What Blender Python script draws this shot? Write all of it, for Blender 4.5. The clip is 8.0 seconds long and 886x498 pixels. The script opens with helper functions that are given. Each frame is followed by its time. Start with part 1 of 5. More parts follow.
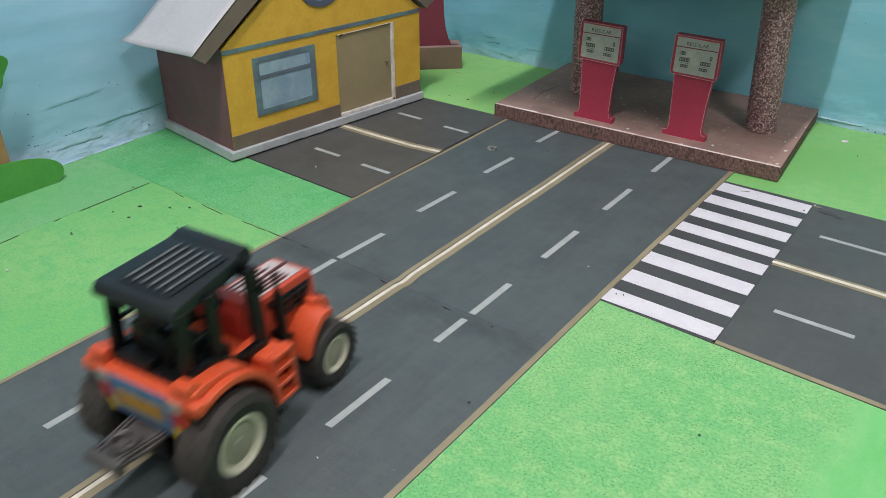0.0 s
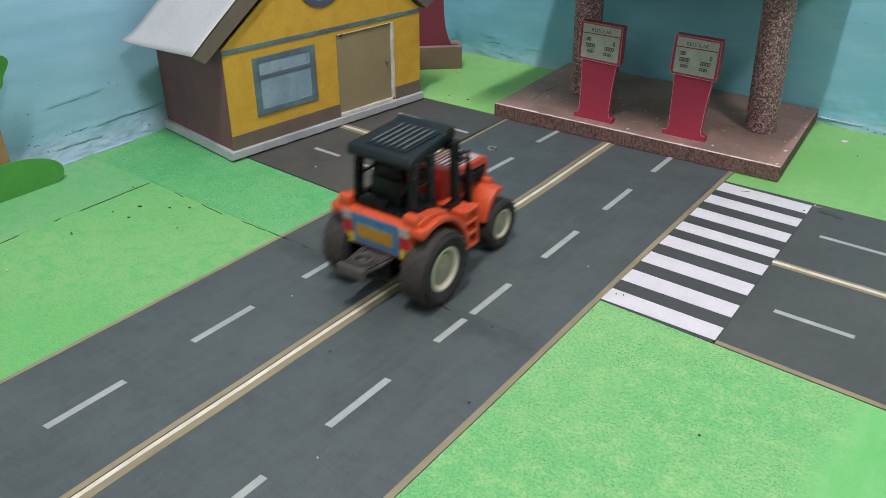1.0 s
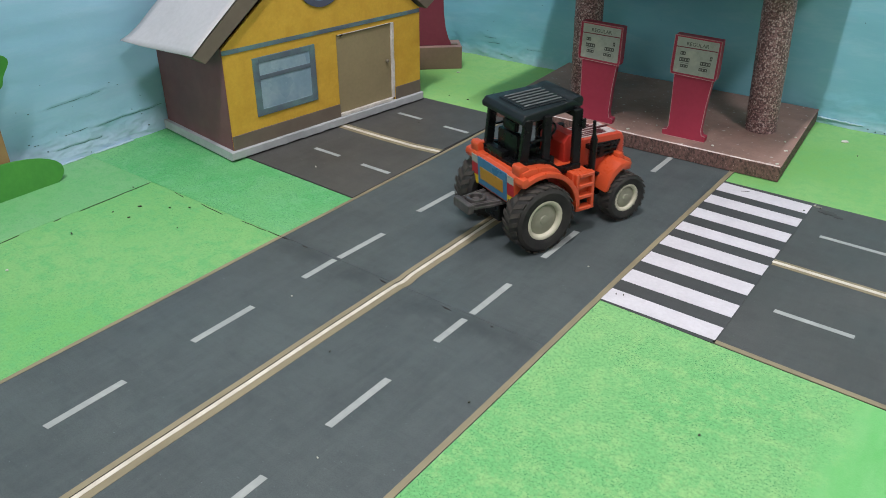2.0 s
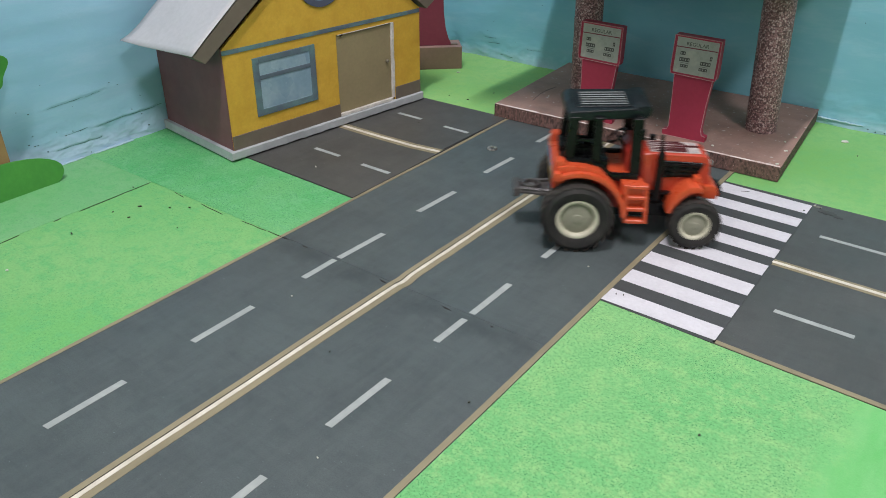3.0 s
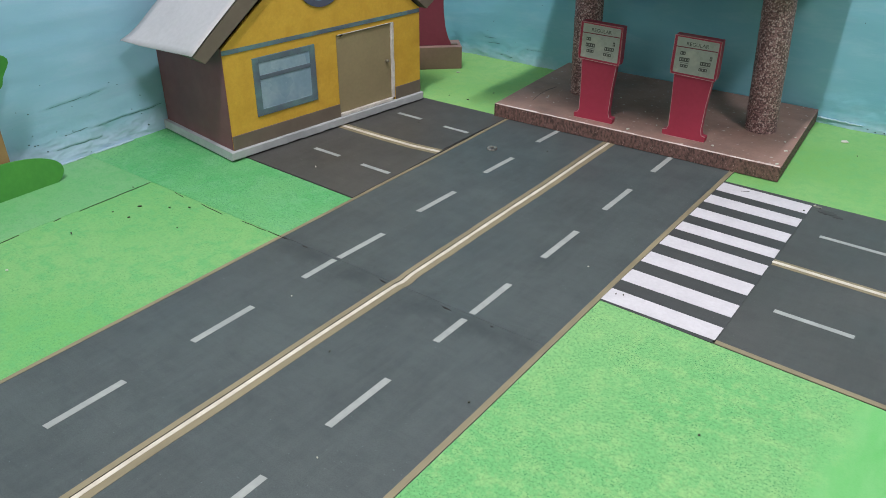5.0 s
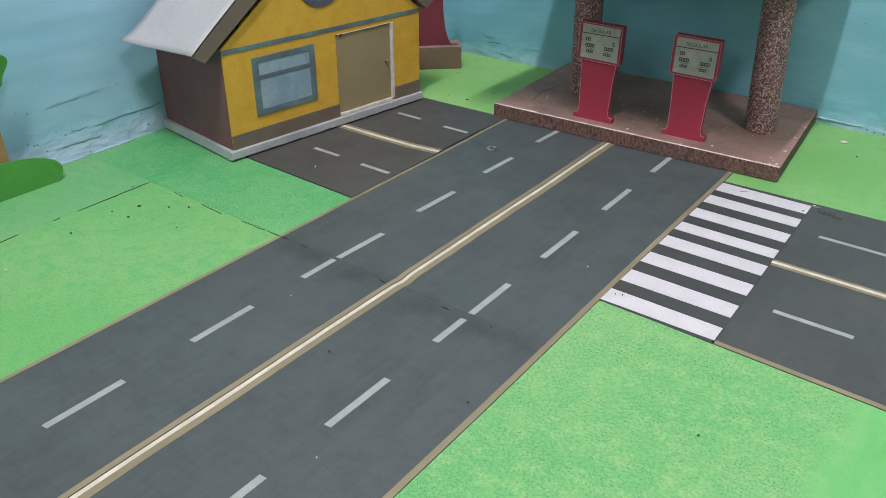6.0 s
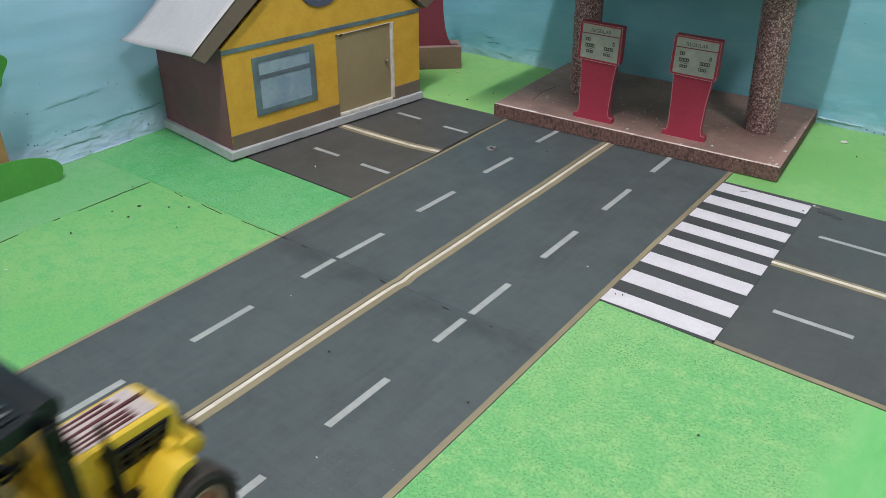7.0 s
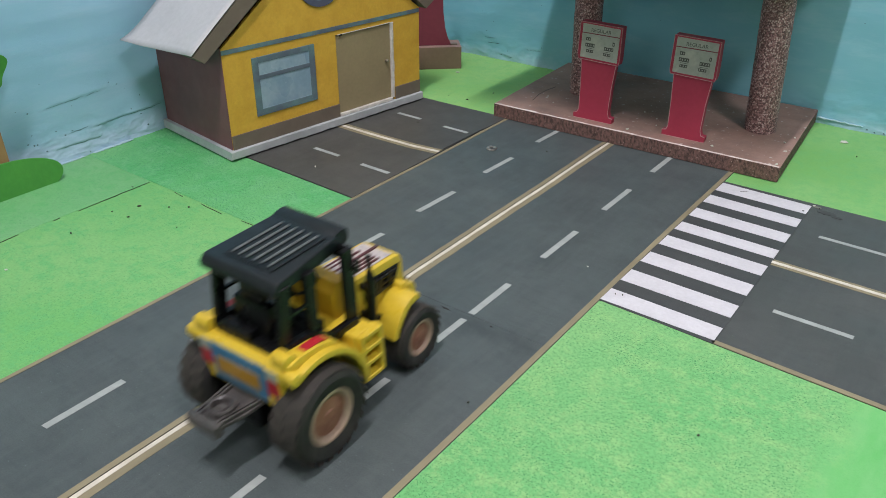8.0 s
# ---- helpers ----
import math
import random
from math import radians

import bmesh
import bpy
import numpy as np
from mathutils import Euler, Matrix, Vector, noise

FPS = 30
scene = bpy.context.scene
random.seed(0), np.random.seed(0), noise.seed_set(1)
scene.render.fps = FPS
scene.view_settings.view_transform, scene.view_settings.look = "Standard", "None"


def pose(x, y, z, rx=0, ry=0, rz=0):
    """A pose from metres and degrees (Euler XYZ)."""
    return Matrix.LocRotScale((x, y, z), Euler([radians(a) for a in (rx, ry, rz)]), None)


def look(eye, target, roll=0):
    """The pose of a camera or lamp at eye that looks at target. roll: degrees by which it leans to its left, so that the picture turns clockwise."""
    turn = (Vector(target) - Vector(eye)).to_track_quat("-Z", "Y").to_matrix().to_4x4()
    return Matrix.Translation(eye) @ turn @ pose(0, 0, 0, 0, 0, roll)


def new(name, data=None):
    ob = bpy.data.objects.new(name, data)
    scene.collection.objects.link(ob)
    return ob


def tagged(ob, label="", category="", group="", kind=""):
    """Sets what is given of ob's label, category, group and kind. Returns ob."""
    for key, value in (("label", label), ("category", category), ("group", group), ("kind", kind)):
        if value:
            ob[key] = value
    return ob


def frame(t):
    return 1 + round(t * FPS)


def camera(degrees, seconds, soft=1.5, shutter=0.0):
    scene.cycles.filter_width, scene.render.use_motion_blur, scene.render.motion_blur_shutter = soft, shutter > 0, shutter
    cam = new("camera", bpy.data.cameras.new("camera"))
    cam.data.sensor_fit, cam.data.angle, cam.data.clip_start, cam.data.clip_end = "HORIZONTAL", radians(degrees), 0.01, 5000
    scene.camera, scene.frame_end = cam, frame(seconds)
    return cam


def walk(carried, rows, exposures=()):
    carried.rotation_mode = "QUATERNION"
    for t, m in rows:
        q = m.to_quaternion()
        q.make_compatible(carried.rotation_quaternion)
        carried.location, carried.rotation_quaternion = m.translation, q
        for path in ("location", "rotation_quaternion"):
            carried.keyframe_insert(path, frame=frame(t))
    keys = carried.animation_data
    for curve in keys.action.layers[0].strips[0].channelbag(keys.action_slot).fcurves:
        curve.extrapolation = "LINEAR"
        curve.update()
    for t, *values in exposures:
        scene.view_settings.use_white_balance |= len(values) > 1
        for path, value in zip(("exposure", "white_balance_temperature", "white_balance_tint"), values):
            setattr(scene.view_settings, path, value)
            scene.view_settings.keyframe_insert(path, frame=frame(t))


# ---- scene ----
cam = camera(57.72, 8.0, soft=0.55, shutter=0.8)


def eye_pose(yaw, pitch, roll):
    y, p = radians(yaw), radians(pitch)
    way = Vector((-math.sin(y) * math.cos(p), math.cos(y) * math.cos(p), -math.sin(p)))
    eye = Vector((0, 0, 0.42))
    return look(eye, eye + way, roll)


FIRST, LAST = eye_pose(36.689, 29.696, 0.241), eye_pose(36.635, 29.70, 0.33)
walk(cam, [(0.0, FIRST), (4.7, FIRST), (5.8, LAST), (8.0, LAST)], [(0.0, 0.15), (4.7, 0.15), (5.8, 0.10), (8.0, 0.10)])

# ---- world, lamps, exposure ----
world = bpy.data.worlds.new("room_air")
scene.world = world
world.use_nodes = True
world.node_tree.nodes["Background"].inputs[0].default_value = (0.75, 0.86, 0.9, 1)
world.node_tree.nodes["Background"].inputs[1].default_value = 0.28


def area_lamp(name, eye, target, w, h, watts, colour):
    data = bpy.data.lights.new(name, "AREA")
    data.shape, data.size, data.size_y, data.energy, data.color = "RECTANGLE", w, h, watts, colour
    ob = new(name, data)
    ob.matrix_world = look(eye, target)
    return ob


# two short tube lamps on the ceiling, tilted towards the back wall
area_lamp("ceiling_lamp_main", (-0.17, -0.10, 2.22), (-0.17, 1.90, 0.22), 0.07, 0.70, 36, (1.0, 0.935, 0.995))
area_lamp("ceiling_lamp_side", (0.95, 0.00, 2.22), (0.95, 1.40, 0.22), 0.07, 0.70, 23, (1.0, 0.935, 0.995))
# soft frontal fill added behind the camera, set in an unseen opening
area_lamp("front_fill_lamp", (0.3, -2.61, 1.45), (0.3, 0.5, 1.2), 1.4, 1.1, 19.0, (1.0, 0.97, 0.98))


# ---- materials ----
def nodes_of(name):
    m = bpy.data.materials.new(name)
    m.use_nodes = True
    nt = m.node_tree
    return m, nt, nt.nodes["Principled BSDF"]


def mix_rgb(nt, fac, a, b, mode="MIX"):
    n = nt.nodes.new("ShaderNodeMix")
    n.data_type, n.blend_type = "RGBA", mode
    for sock, val in ((n.inputs[0], fac), (n.inputs[6], a), (n.inputs[7], b)):
        if hasattr(val, "is_linked"):
            nt.links.new(val, sock)
        elif isinstance(val, tuple):
            sock.default_value = (*val[:3], 1)
        else:
            sock.default_value = val
    return n.outputs[2]


def noise_of(nt, scale, detail=4.0, rough=0.55, stretch=None, seed=0.0, coord="Object"):
    tc = nt.nodes.new("ShaderNodeTexCoord")
    mp = nt.nodes.new("ShaderNodeMapping")
    mp.inputs[1].default_value = (seed, seed * 1.7, seed * 0.6)
    if stretch:
        mp.inputs[3].default_value = stretch
    nt.links.new(tc.outputs[coord], mp.inputs[0])
    n = nt.nodes.new("ShaderNodeTexNoise")
    n.inputs["Scale"].default_value = scale
    n.inputs["Detail"].default_value = detail
    n.inputs["Roughness"].default_value = rough
    nt.links.new(mp.outputs[0], n.inputs["Vector"])
    return n.outputs[0]


def ramp(nt, fac, lo, hi, a=0.0, b=1.0):
    n = nt.nodes.new("ShaderNodeMapRange")
    n.inputs[1].default_value, n.inputs[2].default_value = lo, hi
    n.inputs[3].default_value, n.inputs[4].default_value = a, b
    nt.links.new(fac, n.inputs[0])
    return n.outputs[0]


def bump(nt, bsdf, height, strength, dist):
    n = nt.nodes.new("ShaderNodeBump")
    n.inputs["Strength"].default_value, n.inputs["Distance"].default_value = strength, dist
    nt.links.new(height, n.inputs["Height"])
    nt.links.new(n.outputs[0], bsdf.inputs["Normal"])


def surface(name, base, second=None, third=None, rough=0.6, big=18.0, fine=160.0, relief=0.25, depth=0.0006,
            metal=0.0, stretch=None, grit=None, spec=0.4, band=(0.4, 0.65)):
    """Two scales of colour change, fine relief, and optionally sparse grit of a third colour."""
    m, nt, b = nodes_of(name)
    second = second or tuple(c * 0.82 for c in base)
    col = mix_rgb(nt, ramp(nt, noise_of(nt, big, 5, 0.6, stretch), *band), base, second)
    fn = noise_of(nt, fine, 3, 0.6, stretch, 3.1)
    col = mix_rgb(nt, ramp(nt, fn, 0.3, 0.75, 0.0, 0.28), col, tuple(c * 0.6 for c in base))
    if third:
        col = mix_rgb(nt, ramp(nt, noise_of(nt, grit or 240.0, 2, 0.5, None, 7.7), 0.66, 0.72), col, third)
    nt.links.new(col, b.inputs["Base Color"])
    rn = ramp(nt, noise_of(nt, big * 2.3, 3, 0.5, None, 1.3), 0.3, 0.7, max(0.05, rough - 0.09), min(1, rough + 0.09))
    nt.links.new(rn, b.inputs["Roughness"])
    b.inputs["Metallic"].default_value = metal
    b.inputs["Specular IOR Level"].default_value = spec
    if relief:
        bump(nt, b, fn, relief, depth)
    return m


def green_paint(name, a, b_, c, dark, speck, smooth_past=None):
    """Sponged green paint on board: broad tint change, mottling, patches of small dark pores."""
    m, nt, b = nodes_of(name)

    def times(u, v):
        n = nt.nodes.new("ShaderNodeMath")
        n.operation = "MULTIPLY"
        nt.links.new(u, n.inputs[0])
        nt.links.new(v, n.inputs[1])
        return n.outputs[0]
    col = mix_rgb(nt, ramp(nt, noise_of(nt, 4.2, 4, 0.55), 0.40, 0.60), a, b_)
    col = mix_rgb(nt, ramp(nt, noise_of(nt, 62.0, 6, 0.75, None, 2.0), 0.46, 0.62, 0, 0.8), col, c)
    pores = noise_of(nt, 640.0, 2, 0.6, None, 5.0)
    patch = ramp(nt, noise_of(nt, 26.0, 5, 0.75, None, 12.0), 0.38, 0.57, 0.14, 1.0)
    spots = times(patch, ramp(nt, pores, 0.592, 0.632, 0, speck))
    grain = ramp(nt, noise_of(nt, 330.0, 3, 0.7, None, 17.0), 0.42, 0.66, 0.0, 0.52 * speck)
    if smooth_past is not None:
        # a smoother coat beyond an uneven brushed edge
        tc = nt.nodes.new("ShaderNodeTexCoord")
        sx = nt.nodes.new("ShaderNodeSeparateXYZ")
        nt.links.new(tc.outputs["Object"], sx.inputs[0])
        ad = nt.nodes.new("ShaderNodeMath")
        ad.operation = "MULTIPLY_ADD"
        ad.inputs[1].default_value = 0.05
        nt.links.new(noise_of(nt, 18.0, 5, 0.7, None, 8.0), ad.inputs[0])
        nt.links.new(sx.outputs[0], ad.inputs[2])
        coat = ramp(nt, ad.outputs[0], smooth_past + 0.010, smooth_past + 0.040)
        other = mix_rgb(nt, ramp(nt, noise_of(nt, 16.0, 5, 0.65, (2.5, 0.7, 1.0), 3.0), 0.38, 0.62), (0.120, 0.44, 0.125), (0.165, 0.475, 0.165))
        col = mix_rgb(nt, coat, col, other)
        left = ramp(nt, ad.outputs[0], smooth_past + 0.010, smooth_past + 0.030, 1.0, 0.08)
        spots, grain = times(spots, left), times(grain, left)
    col = mix_rgb(nt, grain, col, tuple(x * 0.5 for x in a))
    col = mix_rgb(nt, spots, col, dark)
    nt.links.new(col, b.inputs["Base Color"])
    b.inputs["Roughness"].default_value = 0.62
    b.inputs["Specular IOR Level"].default_value = 0.35
    bump(nt, b, noise_of(nt, 330.0, 3, 0.7, None, 17.0), 0.45, 0.0007)
    return m


def asphalt_paint(name, base, dark, light, smudge_at=None):
    """Grey painted board with faint roller streaks along the road, scuffs and dust."""
    m, nt, b = nodes_of(name)
    col = mix_rgb(nt, ramp(nt, noise_of(nt, 9.0, 5, 0.6), 0.36, 0.66), base, light)
    col = mix_rgb(nt, ramp(nt, noise_of(nt, 13.0, 7, 0.75, (1.0, 0.6, 1.0), 4.0), 0.52, 0.78, 0, 0.55), col, dark)
    col = mix_rgb(nt, ramp(nt, noise_of(nt, 46.0, 5, 0.7, None, 14.0), 0.47, 0.66, 0, 0.28), col, dark)
    col = mix_rgb(nt, ramp(nt, noise_of(nt, 190.0, 4, 0.65, (0.16, 1.0, 1.0), 27.0), 0.48, 0.68, 0, 0.24), col, dark)
    col = mix_rgb(nt, ramp(nt, noise_of(nt, 900.0, 2, 0.6, None, 33.0), 0.42, 0.66, 0, 0.5), col, dark)
    col = mix_rgb(nt, ramp(nt, noise_of(nt, 120.0, 3, 0.6, (1.0, 0.12, 1.0), 2.0), 0.45, 0.7, 0, 0.35), col, light)
    col = mix_rgb(nt, ramp(nt, noise_of(nt, 420.0, 2, 0.5, None, 6.0), 0.71, 0.76, 0, 0.5), col, tuple(x * 2.2 for x in light))
    if smudge_at is not None:
        # dark scuffs where the two boards meet
        tc = nt.nodes.new("ShaderNodeTexCoord")
        sx = nt.nodes.new("ShaderNodeSeparateXYZ")
        nt.links.new(tc.outputs["Object"], sx.inputs[0])
        off = nt.nodes.new("ShaderNodeMath")
        off.operation = "SUBTRACT"
        off.inputs[1].default_value = smudge_at
        nt.links.new(sx.outputs[1], off.inputs[0])
        far = nt.nodes.new("ShaderNodeMath")
        far.operation = "ABSOLUTE"
        nt.links.new(off.outputs[0], far.inputs[0])
        wide = nt.nodes.new("ShaderNodeMath")
        wide.operation = "MULTIPLY_ADD"
        wide.inputs[1].default_value = -0.10
        nt.links.new(noise_of(nt, 24.0, 5, 0.7, None, 21.0), wide.inputs[0])
        nt.links.new(far.outputs[0], wide.inputs[2])
        col = mix_rgb(nt, ramp(nt, wide.outputs[0], -0.058, -0.030, 0.5, 0.0), col, tuple(x * 0.75 for x in dark))
    nt.links.new(col, b.inputs["Base Color"])
    nt.links.new(ramp(nt, noise_of(nt, 14.0, 4, 0.6, None, 9.0), 0.3, 0.7, 0.42, 0.62), b.inputs["Roughness"])
    b.inputs["Specular IOR Level"].default_value = 0.4
    bump(nt, b, noise_of(nt, 260.0, 3, 0.6, (1.0, 0.25, 1.0), 8.0), 0.18, 0.0004)
    return m


def terrazzo(name, ground, chips, scale):
    """Stone chips set in mortar: cells of three tints with dark gaps."""
    m, nt, b = nodes_of(name)
    tc = nt.nodes.new("ShaderNodeTexCoord")
    v = nt.nodes.new("ShaderNodeTexVoronoi")
    v.inputs["Scale"].default_value = scale
    nt.links.new(tc.outputs["Object"], v.inputs["Vector"])
    sep = nt.nodes.new("ShaderNodeSeparateColor")
    nt.links.new(v.outputs["Color"], sep.inputs[0])
    col = mix_rgb(nt, ramp(nt, sep.outputs[0], 0.3, 0.36), chips[0], chips[1])
    col = mix_rgb(nt, ramp(nt, sep.outputs[1], 0.74, 0.78), col, chips[2])
    edge = ramp(nt, v.outputs["Distance"], 0.48, 0.70)
    col = mix_rgb(nt, edge, col, ground)
    nt.links.new(col, b.inputs["Base Color"])
    b.inputs["Roughness"].default_value = 0.55
    bump(nt, b, ramp(nt, v.outputs["Distance"], 0.1, 0.7, 1.0, 0.0), 0.6, 0.0012)
    return m


def plaster(name, a, b_, pale, foot=0.030):
    m, nt, b = nodes_of(name)
    col = mix_rgb(nt, ramp(nt, noise_of(nt, 4.5, 4, 0.6, (1, 1, 2.2)), 0.36, 0.64), a, b_)
    col = mix_rgb(nt, ramp(nt, noise_of(nt, 13.0, 6, 0.7, (0.7, 0.7, 3.5), 2.0), 0.5, 0.78, 0, 0.34), col, pale)
    # worn, chalky strip along the foot of the wall
    tc = nt.nodes.new("ShaderNodeTexCoord")
    sx = nt.nodes.new("ShaderNodeSeparateXYZ")
    nt.links.new(tc.outputs["Object"], sx.inputs[0])
    ad = nt.nodes.new("ShaderNodeMath")
    ad.operation = "MULTIPLY_ADD"
    ad.inputs[1].default_value = 0.045
    nt.links.new(noise_of(nt, 22.0, 6, 0.7, None, 5.0), ad.inputs[0])
    nt.links.new(sx.outputs[2], ad.inputs[2])
    worn = ramp(nt, ad.outputs[0], foot, foot + 0.020, 0.85, 0.0)
    col = mix_rgb(nt, worn, col, (pale[0] * 0.95, pale[1] * 0.96, pale[2]))
    # dark dots paint the shade inside small holes, without any depth
    pit_shades = ramp(nt, noise_of(nt, 150.0, 2, 0.5, (1, 1, 1.3), 11.0), 0.765, 0.785, 0.0, 0.8)
    col = mix_rgb(nt, pit_shades, col, (0.03, 0.06, 0.075))
    nt.links.new(col, b.inputs["Base Color"])
    b.inputs["Roughness"].default_value = 0.55
    b.inputs["Specular IOR Level"].default_value = 0.3
    bump(nt, b, noise_of(nt, 40.0, 8, 0.72, (0.8, 0.8, 2.2), 6.0), 0.13, 0.003)
    return m


M_GREEN_A = green_paint("green_board_paint", (0.155, 0.445, 0.135), (0.21, 0.47, 0.165), (0.125, 0.425, 0.145), (0.03, 0.20, 0.07), 0.55)
M_GREEN_B = green_paint("green_pale_board_paint", (0.155, 0.42, 0.165), (0.20, 0.44, 0.20), (0.115, 0.40, 0.135), (0.04, 0.20, 0.08), 0.45)
# deep first tint holds both the board's own green and the house's shade
M_GREEN_C = green_paint("green_deep_board_paint", (0.075, 0.39, 0.125), (0.170, 0.455, 0.175), (0.16, 0.46, 0.20), (0.01, 0.15, 0.07), 0.7)
M_GREEN_F = green_paint("green_light_paint", (0.26, 0.55, 0.155), (0.32, 0.58, 0.20), (0.23, 0.54, 0.17), (0.06, 0.26, 0.08), 0.25)
M_GREEN_R = green_paint("green_sponged_paint", (0.150, 0.45, 0.160), (0.215, 0.485, 0.185), (0.270, 0.525, 0.200), (0.02, 0.17, 0.06), 0.95, -0.028)
M_GREEN_E = green_paint("green_pale_paint", (0.175, 0.43, 0.12), (0.22, 0.47, 0.16), (0.155, 0.43, 0.14), (0.08, 0.28, 0.08), 0.2)
M_ROAD = asphalt_paint("asphalt_grey_paint", (0.072, 0.0885, 0.0905), (0.042, 0.053, 0.056), (0.090, 0.111, 0.111), 0.497)
M_ROAD2 = asphalt_paint("asphalt_brown_grey_paint", (0.072, 0.073, 0.068), (0.045, 0.046, 0.044), (0.085, 0.086, 0.080))
M_ROAD3 = asphalt_paint("asphalt_green_grey_paint", (0.068, 0.076, 0.074), (0.042, 0.046, 0.046), (0.082, 0.090, 0.088))
M_CROSS = asphalt_paint("crossing_black_paint", (0.055, 0.060, 0.062), (0.040, 0.044, 0.046), (0.066, 0.071, 0.072))
M_DASH = surface("grey_white_tape", (0.37, 0.40, 0.385), (0.30, 0.33, 0.32), big=40, relief=0.1)
M_TAN = surface("tan_tape", (0.275, 0.240, 0.150), (0.205, 0.178, 0.112), big=26, relief=0.15, stretch=(1, 0.3, 1))
M_WHITE_LINE = surface("cream_line_paint", (0.68, 0.645, 0.55), (0.54, 0.50, 0.41), big=45, relief=0.1)
M_DARK_LINE = surface("dark_line", (0.022, 0.019, 0.016))
M_PAPER = surface("white_stripe_paper", (0.64, 0.63, 0.665), (0.58, 0.57, 0.605), big=30, fine=300, relief=0.08, rough=0.5)
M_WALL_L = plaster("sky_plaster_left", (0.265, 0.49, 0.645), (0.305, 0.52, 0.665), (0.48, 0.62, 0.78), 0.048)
# same paint as the left wall, darkened here to stand in for shade
M_WALL_B = plaster("sky_plaster_back_shaded", (0.155, 0.40, 0.49), (0.19, 0.44, 0.51), (0.38, 0.56, 0.63))
M_ROOM = surface("room_paint", (0.58, 0.58, 0.57), (0.54, 0.54, 0.53), big=2, fine=30)
M_CRACK = surface("crack_blue_grey", (0.055, 0.13, 0.165), (0.09, 0.19, 0.23), big=60)
M_PIT = surface("pit_shadow_blue", (0.03, 0.065, 0.08), (0.06, 0.11, 0.13), big=200)
M_LIP = surface("chalky_plaster", (0.42, 0.58, 0.62), (0.34, 0.52, 0.58), big=60, relief=0.2)
M_DARK = surface("gap_dark", (0.02, 0.022, 0.02))


# ---- mesh helpers ----
def part(name, bm, material, parent=None, label=""):
    """Links a bmesh as one mesh object, under a thing where one is given."""
    me = bpy.data.meshes.new(name)
    bmesh.ops.recalc_face_normals(bm, faces=bm.faces)
    bm.to_mesh(me)
    bm.free()
    mats = material if isinstance(material, (list, tuple)) else [material]
    for m in mats:
        me.materials.append(m)
    ob = new(name, me)
    if parent:
        ob.parent = parent
    if label:
        tagged(ob, label)
    return ob


def smooth(ob, angle=40):
    for poly in ob.data.polygons:
        poly.use_smooth = True
    ob.data.set_sharp_from_angle(angle=radians(angle))
    return ob


def bevel(bm, width, segments=2, angle=25):
    edges = [e for e in bm.edges if len(e.link_faces) == 2 and e.calc_face_angle(0) > radians(angle)]
    if width and edges:
        bmesh.ops.bevel(bm, geom=edges, offset=width, segments=segments, profile=0.6, affect="EDGES", clamp_overlap=True)
    return bm


def box(x0, x1, y0, y1, z0, z1, r=0.0, seg=2, bm=None):
    one = bmesh.new()
    bmesh.ops.create_cube(one, size=1)
    for v in one.verts:
        v.co = Vector((x0 + (v.co.x + 0.5) * (x1 - x0), y0 + (v.co.y + 0.5) * (y1 - y0), z0 + (v.co.z + 0.5) * (z1 - z0)))
    bevel(one, r, seg)
    return join(bm, one)


def join(bm, other):
    if bm is None:
        return other
    me = bpy.data.meshes.new("scratch")
    other.to_mesh(me)
    other.free()
    bm.from_mesh(me)
    bpy.data.meshes.remove(me)
    return bm


def prism(outline, axis, a, b, r=0.0, seg=2, bm=None):
    """A closed outline of 2D points pushed along an axis from a to b. Axis x: points are (y, z); y: (x, z); z: (x, y)."""
    one = bmesh.new()
    put = {"x": lambda p, d: (d, p[0], p[1]), "y": lambda p, d: (p[0], d, p[1]), "z": lambda p, d: (p[0], p[1], d)}[axis]
    lo = [one.verts.new(put(p, a)) for p in outline]
    hi = [one.verts.new(put(p, b)) for p in outline]
    n = len(outline)
    one.faces.new(lo)
    one.faces.new(hi)
    for i in range(n):
        one.faces.new((lo[i], lo[(i + 1) % n], hi[(i + 1) % n], hi[i]))
    bmesh.ops.recalc_face_normals(one, faces=one.faces)
    bevel(one, r, seg)
    return join(bm, one)


def tube(p0, p1, r0, r1=None, n=14, bm=None, caps=True):
    r1 = r0 if r1 is None else r1
    p0, p1 = Vector(p0), Vector(p1)
    one = bmesh.new()
    bmesh.ops.create_cone(one, cap_ends=caps, segments=n, radius1=r0, radius2=r1, depth=(p1 - p0).length)
    m = Matrix.Translation((p0 + p1) / 2) @ (p1 - p0).to_track_quat("Z", "Y").to_matrix().to_4x4()
    bmesh.ops.transform(one, matrix=m, verts=one.verts)
    return join(bm, one)


def lathe(profile, n=40, bm=None):
    """Profile of (radius, x) turned about the x axis; closed where the radius is zero."""
    one = bmesh.new()
    rings = []
    for r, x in profile:
        if r < 1e-6:
            rings.append([one.verts.new((x, 0, 0))])
        else:
            rings.append([one.verts.new((x, r * math.cos(2 * math.pi * k / n), r * math.sin(2 * math.pi * k / n))) for k in range(n)])
    for a, b in zip(rings, rings[1:]):
        for k in range(n):
            q = [a[k % len(a)], a[(k + 1) % n % len(a)], b[(k + 1) % n % len(b)], b[k % len(b)]]
            q = list(dict.fromkeys(q))
            if len(q) > 2:
                one.faces.new(q)
    bmesh.ops.recalc_face_normals(one, faces=one.faces)
    return join(bm, one)


def arc(cx, cz, r, a0, a1, n):
    return [(cx + r * math.cos(radians(a0 + (a1 - a0) * i / n)), cz + r * math.sin(radians(a0 + (a1 - a0) * i / n))) for i in range(n + 1)]


